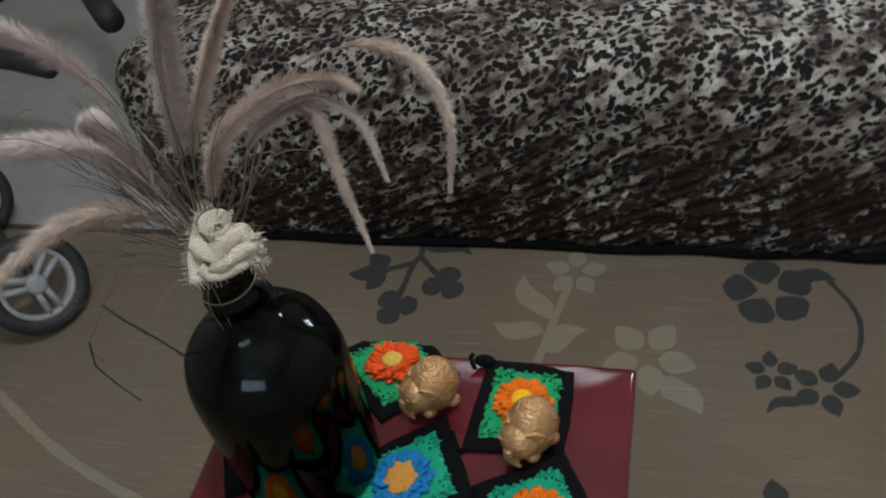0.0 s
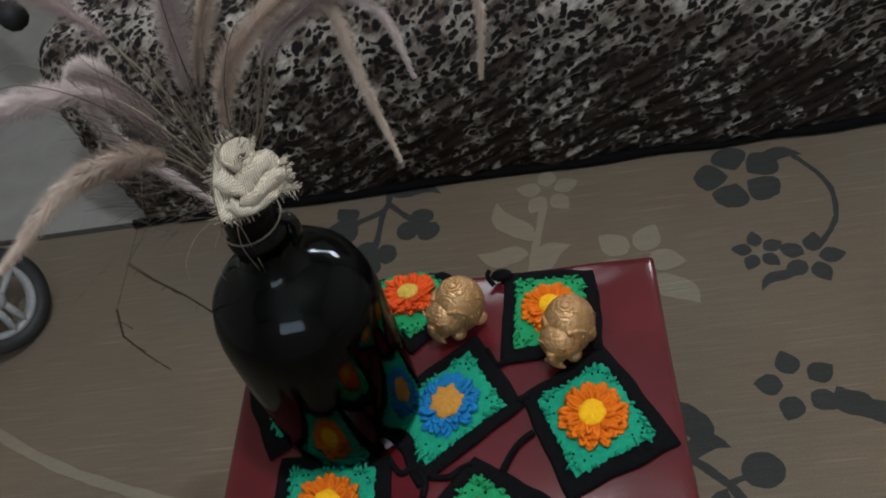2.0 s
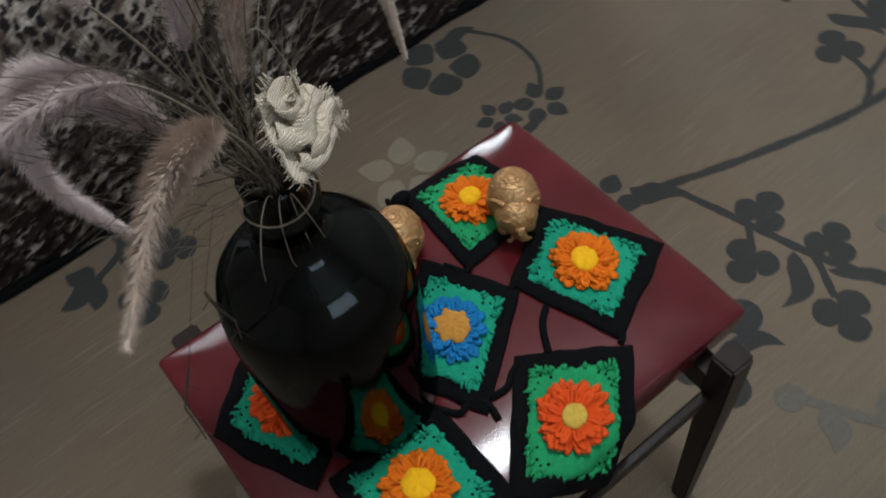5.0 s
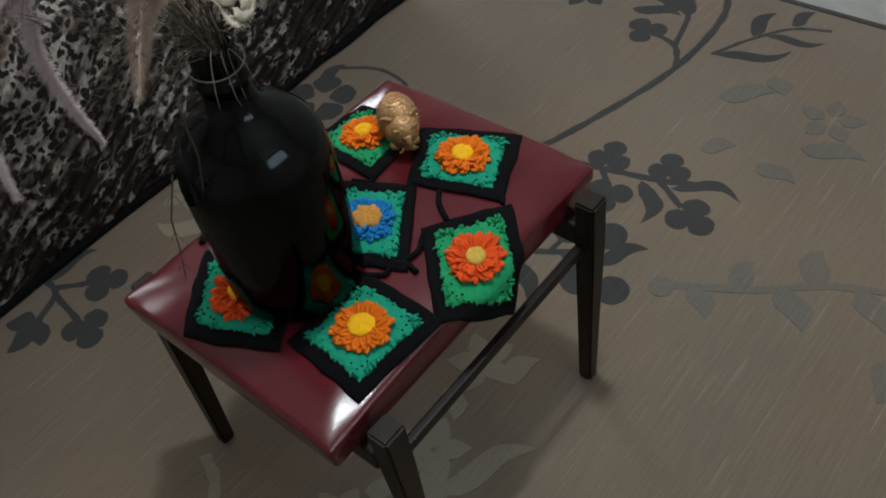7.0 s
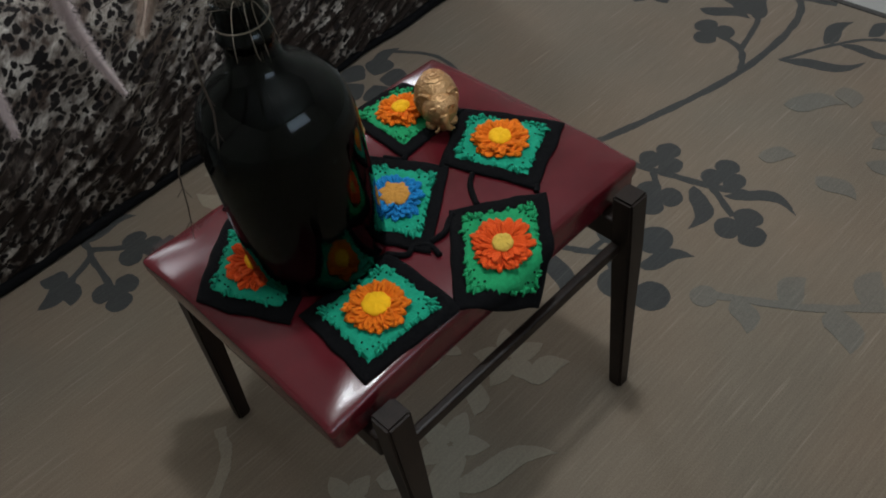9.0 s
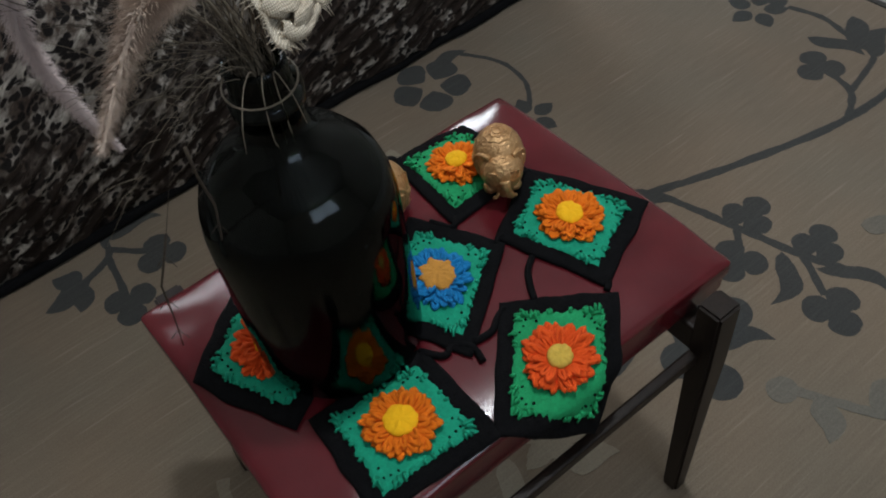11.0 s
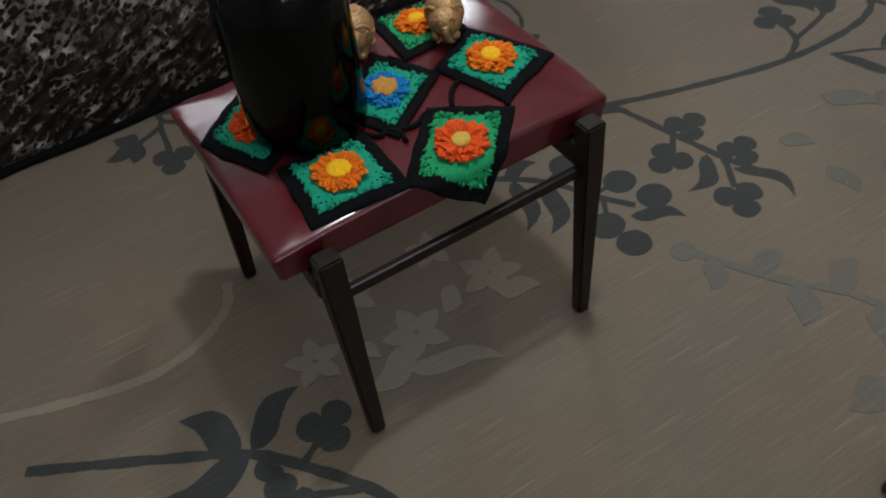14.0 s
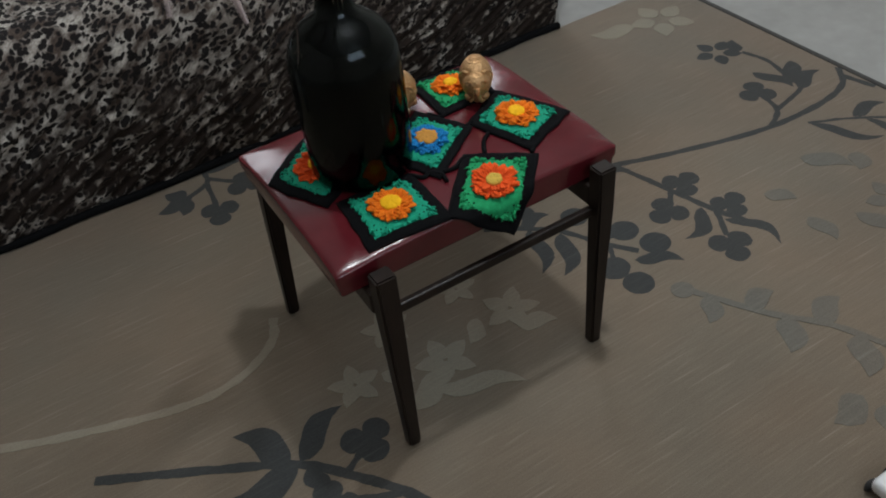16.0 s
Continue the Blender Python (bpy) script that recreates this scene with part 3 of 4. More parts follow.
part("seat", rounded_box((-SX, SY0, 0.343), (SX, SY1, 0.404), 0.006, 4, (60, 48, 4), seat_warp), VINYL, stool, "puffed dark red vinyl cushion with pulled corners")
for tx, ty, fx, fy in ((-0.188, -0.199, -0.185, -0.195), (0.195, -0.197, 0.190, -0.194), (-0.205, 0.197, -0.222, 0.201), (0.200, 0.176, 0.205, 0.190)):
    bm = bmesh.new()
    ring = []
    for z, w, d, f in ((0.0, 0.021, 0.021, 1.0), (0.20, 0.027, 0.026, 0.46), (0.30, 0.031, 0.029, 0.1), ((0.384 if ty < 0 else 0.371), 0.032, 0.029, 0.0)):
        x, y = tx + (fx - tx) * f, ty + (fy - ty) * f
        ring.append([bm.verts.new((x + p * w / 2, y + q * d / 2, z)) for p, q in ((-1, -1), (1, -1), (1, 1), (-1, 1))])
    for p, q in zip(ring, ring[1:]):
        for k in range(4):
            bm.faces.new((p[k], p[(k + 1) % 4], q[(k + 1) % 4], q[k]))
    bm.faces.new(ring[0][::-1])
    bm.faces.new(ring[-1])
    bmesh.ops.bevel(bm, geom=bm.edges[:], offset=0.003, segments=2, affect="EDGES")
    part("leg", bm, WOOD, stool, smooth=False)
for y in (-0.189, 0.184):
    part("stretcher", rounded_box((-0.182, y - 0.006, 0.291), (0.184, y + 0.006, 0.308), 0.003, 2, (1, 1, 1)), WOOD, stool, smooth=False)
for sx in (-1, 1):
    part("seat_rail", rounded_box((sx * 0.193 - 0.013, -0.186, 0.305), (sx * 0.193 + 0.013, 0.176, 0.3425), 0.004, 2, (1, 1, 1)), WOOD, stool, smooth=False)

# --- crochet doily of seven squares ---
doily = tagged(base("crochet_doily", (0, 0, 0.40)), "crochet doily of joined flower squares lying on the seat", "doily")


def lie(x, y, h):
    """The place of a point of the doily, h above what it lies on; it hangs down past the seat's edges."""
    over = max(0.0, SY0 - 0.004 - y, y - SY1 - 0.004)
    if over:
        sign = -1 if y < 0 else 1
        edge = SY0 - 0.004 if y < 0 else SY1 + 0.004
        a = min(1.0, over / 0.02) * 1.15
        return Vector((x, edge + sign * (over * math.cos(a) + h * math.sin(a)), seat_top(x, edge) - over * math.sin(a) + h * math.cos(a)))
    return Vector((x, y, seat_top(x, y) + h))


def square_outline(t, half, wob, seed):
    """A square with full sides and softly rounded corners, t in turns."""
    a = 2 * math.pi * t
    c, s = math.cos(a), math.sin(a)
    r = half / max(abs(c), abs(s)) ** 0.92
    r *= 1 + wob * noise.noise(Vector((c * 2.3, s * 2.3, seed)))
    return r * c, r * s


def petal_mesh():
    """One crochet loop: a bent ring of yarn, lying outwards along x."""
    bm = bmesh.new()
    pts = [Vector((0.5 - 0.5 * math.cos(a), 0.21 * math.sin(a), 0.22 * math.sin(a / 2))) for a in [2 * math.pi * k / 12 for k in range(12)]]
    n = len(pts)
    rings = []
    for i in range(n):
        d = (pts[(i + 1) % n] - pts[i - 1]).normalized()
        s = d.cross(Vector((0, 0, 1))).normalized()
        w = s.cross(d)
        rings.append([bm.verts.new(pts[i] + (s * math.cos(q) + w * math.sin(q)) * 0.18) for q in (0.3, 1.87, 3.44, 5.0)])
    for i in range(n):
        a, b = rings[i], rings[(i + 1) % n]
        for k in range(4):
            bm.faces.new((a[k], a[(k + 1) % 4], b[(k + 1) % 4], b[k]))
    return bm


PETALS = {}


def petal(material, parent, m):
    if material.name not in PETALS:
        ob = part("petal", petal_mesh(), material, parent)
        PETALS[material.name] = ob.data
    else:
        ob = new("petal", PETALS[material.name])
        ob.parent = parent
    ob.matrix_local = m


def granny(corners, ground, bloom, middle, label, seed, core=0.40):
    """One flower square, pulled to the four corners (counter-clockwise) that the doily gives it."""
    c = [Vector(p) for p in corners]
    half = sum((p - q).length for p, q in zip(c, c[1:] + c[:1])) / 8

    def at(px, py, h):
        u, v = px / half / 2 + 0.5, py / half / 2 + 0.5
        p = c[0] * (1 - u) * (1 - v) + c[1] * u * (1 - v) + c[2] * u * v + c[3] * (1 - u) * v
        return lie(p.x, p.y, h) - Vector((0, 0, 0.40))

    def pad(h, n_ring, radii, heights, bumpy):
        """A soft square sheet: rings from the middle outwards, then folded under."""
        bm = bmesh.new()
        rings = []
        for r, hh in zip(radii, heights):
            ring = []
            for k in range(n_ring):
                px, py = square_outline(k / n_ring, r, 0.05, seed)
                z = hh + bumpy * noise.noise(Vector((px * 260, py * 260, seed)))
                ring.append(bm.verts.new(at(px, py, z)))
            rings.append(ring)
        for a, b in zip(rings, rings[1:]):
            for k in range(n_ring):
                bm.faces.new((a[k], b[k], b[(k + 1) % n_ring], a[(k + 1) % n_ring]))
        bm.faces.new(rings[0])
        return bm
    sq = part("crochet_square", pad(0, 88, [half * v for v in (0.2, 0.45, 0.66, 0.73, 0.82, 0.92, 1.01, 1.055, 1.04)], (0.002, 0.002, 0.002, 0.0042, 0.0052, 0.0046, 0.0052, 0.003, 0.0004), 0.0012),
              BLACK_YARN, doily, label)
    # green ground with toothed outline
    bm = bmesh.new()
    n = 96
    rings = []
    for r, hh in ((0.1, 0.006), (0.4, 0.0062), (0.52, 0.0064), (0.6, 0.0066), (0.66, 0.0068), (0.72, 0.0066), (0.77, 0.004)):
        ring = []
        for k in range(n):
            px, py = square_outline(k / n, half * r, 0.04, seed)
            tooth = 1 + (0.10 * noise.noise(Vector((k * 0.83, seed, 0))) + 0.06 * noise.noise(Vector((k * 2.1, seed, 4))) if r > 0.65 else 0)
            corner = max(0.0, math.hypot(px, py) / (half * r) - 1.0)
            tooth += 0.10 * corner * (1 if r > 0.65 else 0)
            ring.append(bm.verts.new(at(px * tooth, py * tooth, hh + 0.0022 * noise.noise(Vector((px * 380, py * 380, seed + 7))))))
        rings.append(ring)
    for a, b in zip(rings, rings[1:]):
        for k in range(n):
            bm.faces.new((a[k], b[k], b[(k + 1) % n], a[(k + 1) % n]))
    bm.faces.new(rings[0])
    part("green_ground", bm, ground, sq, "green crochet ground")
    rnd = random.Random(seed)
    # tufts at the corners and along the edge of the green
    bm = bmesh.new()
    holes = bmesh.new()
    for k in range(4):
        for n in range(9 if seed != 4 else 14):
            a = math.pi / 4 + k * math.pi / 2 + rnd.uniform(-0.30, 0.30)
            px, py = square_outline(a / (2 * math.pi), half * rnd.uniform(0.66, 0.74), 0.04, seed)
            turn_by = a + rnd.uniform(-0.9, 0.9)
            long = half * rnd.uniform(0.07, 0.15)
            dx, dy = math.cos(turn_by) * long, math.sin(turn_by) * long
            tube(bm, [at(px, py, 0.0065), at(px + dx * 0.5, py + dy * 0.5, 0.0085 + rnd.uniform(0, 0.002)), at(px + dx, py + dy, 0.0066)], lambda t: 0.0019 * (1 - 0.35 * t), 5)
        for n in range(5):
            px, py = square_outline((k + rnd.uniform(0.62, 1.38)) / 4, half * 0.72, 0.04, seed)
            long = rnd.uniform(0.05, 0.10)
            tube(bm, [at(px, py, 0.0060), at(px * (1 + long * 0.5), py * (1 + long * 0.5), 0.0078), at(px * (1 + long), py * (1 + long), 0.0060)], 0.0019, 5)
        for n in range(4):
            a = math.pi / 4 + k * math.pi / 2 + (n - 1.5) * 0.13 + rnd.uniform(-0.03, 0.03)
            px, py = square_outline(a / (2 * math.pi), half * rnd.uniform(0.60, 0.67), 0.04, seed)
            ball(holes, at(px, py, 0.0069), (rnd.uniform(0.0011, 0.0018), rnd.uniform(0.0011, 0.0018), 0.0011), None, 7, 5)
    tagged(part("loose_yarn", bm, ground, sq), "loose green yarn loops", kind="stuff")
    tagged(part("eyelet", holes, BLACK_YARN, sq), "dark eyelets between the stitches", kind="stuff")
    radius = half * 0.565
    e1 = (at(0.01, 0, 0) - at(-0.01, 0, 0)).normalized()
    e2 = (at(0, 0.01, 0) - at(0, -0.01, 0)).normalized()
    nz = e1.cross(e2).normalized()
    frame3 = Matrix((e1, e2, nz)).transposed().to_4x4()
    mid = at(0, 0, 0.0075)
    for count, r0, r1, lift, tilt in ((30, 0.50, 1.0, 0.0, 0), (28, 0.42, 0.90, 0.0019, 4), (24, 0.34, 0.76, 0.0038, 9)):
        for k in range(count):
            a = 360 / count * (k + rnd.uniform(-0.28, 0.28)) + lift * 4400
            length = radius * (r1 - r0) * rnd.uniform(0.85, 1.16)
            m = Matrix.Translation(mid + nz * (lift + rnd.uniform(-0.0006, 0.0008))) @ frame3 @ pose(0, 0, 0, 0, 0, a) @ pose(radius * r0, 0, 0, rnd.uniform(-30, 30), -tilt + rnd.uniform(-14, 10), rnd.uniform(-15, 15))
            petal(bloom, sq, m @ Matrix.Diagonal((length, length * rnd.uniform(0.55, 0.95), length * rnd.uniform(0.4, 0.75), 1)))
    bm = bmesh.new()
    tube(bm, [mid - nz * 0.003, mid + nz * 0.0008, mid + nz * 0.0045], lambda t: radius * (0.90 - 0.35 * t), 20)
    part("flower_base", bm, bloom, sq)
    bm = bmesh.new()
    ragged = 0.34 if core > 0.5 else 0.10
    rings = []
    for f, h in ((0.12, 0.0108), (0.4, 0.0110), (0.7, 0.0104), (0.92, 0.0092), (1.0, 0.0070), (0.9, 0.0045)):
        ring = []
        for k in range(40):
            a = 2 * math.pi * k / 40
            r = radius * core * 0.98 * f * (1 + f * ragged * noise.noise(Vector((math.cos(a) * 2.6, math.sin(a) * 2.6, seed))))
            bumps = 0.0022 * noise.noise(Vector((r * math.cos(a) * 330, r * math.sin(a) * 330, seed)))
            ring.append(bm.verts.new(mid + nz * (h + bumps) + e1 * r * math.cos(a) + e2 * r * math.sin(a)))
        rings.append(ring)
    for p, q in zip(rings, rings[1:]):
        for k in range(40):
            bm.faces.new((p[k], q[k], q[(k + 1) % 40], p[(k + 1) % 40]))
    bm.faces.new(rings[0])
    part("flower_centre", bm, middle, sq, "knotted flower centre")


granny(((-0.026, -0.092), (0.082, -0.013), (0.033, 0.080), (-0.072, 0.002)), GREEN_YARN, BLUE_YARN, OCHRE_YARN, "black-edged square with blue flower and ochre centre", 1, 0.56)
granny(((0.123, -0.117), (0.233, -0.067), (0.173, 0.049), (0.082, -0.003)), GREEN_YARN, ORANGE_YARN, YELLOW_YARN, "black-edged square with bright orange flower", 2, 0.44)
granny(((0.063, 0.042), (0.172, 0.050), (0.172, 0.164), (0.072, 0.174)), GREEN_YARN_B, ORANGE_YARN, YELLOW_YARN, "black-edged square with bright orange flower", 3)
granny(((0.028, -0.230), (0.123, -0.131), (0.031, -0.069), (-0.058, -0.164)), GREEN_YARN_B, RED_YARN, CREAM_YARN, "black-edged square with frayed red-orange flower, hanging over the edge", 4, 0.36)
granny(((-0.181, -0.158), (-0.056, -0.167), (-0.058, -0.056), (-0.175, -0.050)), GREEN_YARN, ORANGE_YARN, YELLOW_YARN, "black-edged square with bright orange flower", 5, 0.48)
granny(((-0.190, -0.047), (-0.084, 0.018), (-0.138, 0.138), (-0.238, 0.064)), GREEN_YARN, RED_YARN, YELLOW_YARN, "black-edged square with orange-red flower under the bottle", 6)
granny(((-0.039, 0.068), (0.038, 0.145), (-0.053, 0.234), (-0.130, 0.160)), GREEN_YARN_B, RED_YARN, CREAM_YARN, "black-edged square with red-orange flower", 7)
for line in (((0.092, -0.045), (0.078, -0.055), (0.068, -0.068), (0.058, -0.086)), ((-0.060, -0.058), (-0.046, -0.077), (-0.032, -0.074), (-0.020, -0.088), (-0.022, -0.105)), ((-0.016, -0.084), (0.004, -0.086), (0.018, -0.078), (0.030, -0.074)), ((0.076, -0.008), (0.083, -0.004), (0.090, -0.004)), ((0.070, 0.048), (0.058, 0.040), (0.046, 0.062)), ((0.160, 0.054), (0.166, 0.048), (0.172, 0.046)), ((0.118, -0.122), (0.122, -0.120), (0.126, -0.117))):
    bm = bmesh.new()
    tube(bm, smooth_line([lie(*p, 0.003) - Vector((0, 0, 0.40)) for p in line], 5), 0.0036, 6)
    part("yarn_tie", bm, BLACK_YARN, doily)
bm = bmesh.new()
tube(bm, smooth_line([lie(0.056, 0.155, 0.004) - Vector((0, 0, 0.4)), lie(0.05, 0.163, 0.014) - Vector((0, 0, 0.4)), lie(0.052, 0.17, 0.018) - Vector((0, 0, 0.4))], 4), 0.003, 6)
ball(bm, lie(0.066, 0.166, 0.010) - Vector((0, 0, 0.4)), (0.013, 0.008, 0.008), None, 12, 8)
part("yarn_end", bm, BLACK_YARN, doily)

# --- glass bottle ---
BX, BY, BZ = -0.102, 0.006, 0.4075
outer = [(0.0, 0.006), (0.045, 0.004), (0.060, 0.0), (0.070, 0.003), (0.0745, 0.012), (0.0755, 0.04), (0.0765, 0.10), (0.0767, 0.165), (0.0762, 0.182), (0.0738, 0.199), (0.0685, 0.216), (0.059, 0.231), (0.047, 0.241),
         (0.035, 0.2485), (0.0270, 0.257), (0.0245, 0.270), (0.0238, 0.282), (0.0262, 0.284), (0.0265, 0.291), (0.0240, 0.293), (0.0228, 0.300), (0.0222, 0.318), (0.0228, 0.322)]
inner = [(r - 0.0045 if r > 0.01 else 0.0, z + (0.006 if z < 0.02 else 0.0)) for r, z in outer]
inner = [p for p in inner if p[1] > 0.004]
bm, rings = lathe([(max(r, 0.0004) * (1.03 if z < 0.23 else 1.0), z) for r, z in outer + inner[::-1]], 56)
bm.faces.new(rings[0][::-1])
bm.faces.new(rings[-1])
bmesh.ops.recalc_face_normals(bm, faces=bm.faces)
bottle = part("glass_bottle", bm, GLASS)
bottle.location = (BX, BY, BZ)
bm = bmesh.new()
tube(bm, smooth_line([(0.021, 0.006, 0.262), (0.0275, 0.008, 0.268), (0.0300, 0.009, 0.280), (0.0280, 0.008, 0.292), (0.020, 0.006, 0.297)], 6), 0.0048, 12)
part("handle", bm, BLACK_GLASS, bottle, "small glass loop handle at the neck")
tagged(bottle, "dark green glass demijohn bottle used as a vase", "bottle")


# --- dried grasses ---
def plume(points, thick, start, material, label, seed, hairs=9000):
    """A dried grass: a thin stalk and an arching soft spike of fine hairs."""
    rnd = random.Random(seed)
    thick *= 1.02
    line = smooth_line(points, 12)
    root = line[0]
    thing = tagged(base("dried_grass", root), label, "dried grass", group="dried grasses in the bottle")
    bm = bmesh.new()
    tube(bm, [p - root for p in line], lambda t: 0.0013 * (1 - 0.6 * t), 5)
    part("stalk", bm, STRAW, thing)
    first = int(start * (len(line) - 1))
    spike = line[first:]
    verts, faces = [], []

    def along(t):
        f = t * (len(spike) - 1)
        i = min(int(f), len(spike) - 2)
        return spike[i].lerp(spike[i + 1], f - i), (spike[i + 1] - spike[i]).normalized()
    for k in range(hairs):
        t = rnd.random()
        p, d = along(t)
        side = d.orthogonal().normalized()
        side.rotate(Matrix.Rotation(rnd.uniform(0, 2 * math.pi), 3, d))
        env = min(1.0, 0.45 + t * 4) * (1 - 0.72 * t ** 2.2)
        length = thick * env * rnd.uniform(0.6, 1.35)
        tip = p + side * length * rnd.uniform(0.7, 1.0) + d * length * rnd.uniform(0.3, 0.9) + Vector((0, 0, -0.12 * length))
        mid = p.lerp(tip, 0.5) + side * length * 0.12
        w = side.cross(d) * rnd.uniform(0.00011, 0.00022)
        n = len(verts)
        verts += [p - root - w, p - root + w, mid - root - w, mid - root + w, tip - root]
        faces += [(n, n + 1, n + 3, n + 2), (n + 2, n + 3, n + 4)]
    core = bmesh.new()
    tube(core, [p - root for p in spike], lambda t: thick * 0.15 * min(1.0, 0.4 + 4 * t) * (1 - 0.75 * t ** 2), 8)
    part("seed_core", core, material, thing)
    me = bpy.data.meshes.new("bristles")
    me.from_pydata([tuple(v) for v in verts], [], faces)
    me.materials.append(material)
    ob = new("bristles", me)
    ob.parent = thing
    tagged(ob, "soft pale bristles", kind="stuff")


NECK = Vector((BX, BY, BZ + 0.30))


def spray(points, thick, start, material, label, seed, hairs=9000):
    foot = NECK + Vector((random.Random(seed).uniform(-0.01, 0.01), random.Random(seed + 50).uniform(-0.01, 0.01), -0.12))
    lip = NECK + Vector((random.Random(seed + 9).uniform(-0.012, 0.012), random.Random(seed + 59).uniform(-0.012, 0.012), 0.01))
    plume([foot, lip] + [Vector(p) for p in points], thick, start, material, label, seed, hairs)


BEIGE, MAUVE = "arching beige dried grass plume standing in the bottle", "arching mauve-grey dried grass plume standing in the bottle"
spray([(-0.118, -0.016, 0.80), (-0.145, -0.035, 0.828), (-0.18, -0.063, 0.832), (-0.228, -0.106, 0.806)], 0.0155, 0.45, PLUME_A, BEIGE, 1)
spray([(-0.12, 0.008, 0.79), (-0.156, 0.009, 0.85), (-0.211, 0.006, 0.862), (-0.27, -0.004, 0.852), (-0.305, -0.018, 0.81), (-0.318, -0.031, 0.742)], 0.0145, 0.42, PLUME_B, MAUVE, 2)
spray([(-0.118, 0.03, 0.80), (-0.15, 0.03, 0.89), (-0.185, 0.03, 0.935), (-0.24, 0.03, 0.955), (-0.30, 0.02, 0.92), (-0.325, 0.01, 0.85)], 0.014, 0.42, PLUME_B, MAUVE, 3)
spray([(-0.093, 0.02, 0.79), (-0.075, 0.03, 0.84), (-0.04, 0.03, 0.876), (0.0, 0.03, 0.898), (0.037, 0.03, 0.904), (0.055, 0.03, 0.895)], 0.0135, 0.30, PLUME_A, BEIGE, 4)
spray([(-0.075, 0.03, 0.78), (-0.045, 0.03, 0.845), (-0.015, 0.03, 0.873), (0.02, 0.03, 0.888), (0.05, 0.03, 0.867), (0.06, 0.03, 0.81)], 0.0085, 0.42, PLUME_B, MAUVE, 5, 6000)
spray([(-0.07, 0.035, 0.78), (-0.03, 0.035, 0.86), (0.015, 0.03, 0.878), (0.021, 0.03, 0.815), (0.03, 0.03, 0.73)], 0.0085, 0.55, PLUME_A, BEIGE, 6, 6000)
spray([(-0.06, 0.04, 0.80), (-0.0, 0.035, 0.90), (0.054, 0.03, 0.930), (0.09, 0.03, 0.926), (0.108, 0.03, 0.904), (0.117, 0.03, 0.863), (0.108, 0.03, 0.80)], 0.0085, 0.50, PLUME_A, BEIGE, 7, 6000)
spray([(-0.112, 0.03, 0.82), (-0.085, 0.03, 0.925), (-0.066, 0.03, 0.985), (-0.05, 0.03, 1.02)], 0.0165, 0.42, PLUME_B, "tall upright mauve-grey dried grass plume in the bottle", 8)
spray([(-0.105, 0.035, 0.82), (-0.065, 0.035, 0.90), (-0.035, 0.035, 0.95), (-0.01, 0.035, 0.985)], 0.010, 0.42, PLUME_A, "tall upright beige dried grass plume in the bottle", 9)
spray([(-0.14, 0.02, 0.79), (-0.165, 0.03, 0.835), (-0.19, 0.05, 0.85), (-0.215, 0.06, 0.835)], 0.017, 0.40, PLUME_B, MAUVE, 10)
spray([(-0.135, 0.03, 0.80), (-0.17, 0.045, 0.848), (-0.205, 0.06, 0.83), (-0.217, 0.073, 0.77), (-0.205, 0.10, 0.69), (-0.19, 0.119, 0.63)], 0.0125, 0.42, PLUME_B, BEIGE, 11, 6000)

# loose stalks and blades
rnd = random.Random(5)
for k in range(15):
    az = rnd.uniform(0, 2 * math.pi)
    reach, height = rnd.uniform(0.03, 0.15), rnd.uniform(0.08, 0.24)
    d = Vector((math.cos(az), math.sin(az) * 0.7, 0))
    bm = bmesh.new()
    p0 = NECK + Vector((rnd.uniform(-0.012, 0.012), rnd.uniform(-0.012, 0.012), -0.10))
    p1 = NECK + Vector((rnd.uniform(-0.014, 0.014), rnd.uniform(-0.014, 0.014), 0.01))
    pts = smooth_line([p0, p1, NECK + d * reach * 0.35 + Vector((0, 0, height * 0.62)), NECK + d * reach * 0.8 + Vector((0, 0, height * 0.95)), NECK + d * reach * 1.25 + Vector((0, 0, height * (0.98 - 0.25 * (k % 2))))], 7)
    tube(bm, [p - p0 for p in pts], lambda t: 0.0007 * (1 - 0.7 * t), 4)
    ob = part("grass_stalk", bm, STRAW if k % 2 else TWIG)
    ob.location = p0
    tagged(ob, "thin dry grass stalk standing in the bottle", "dried grass", group="dry stalks in the bottle")
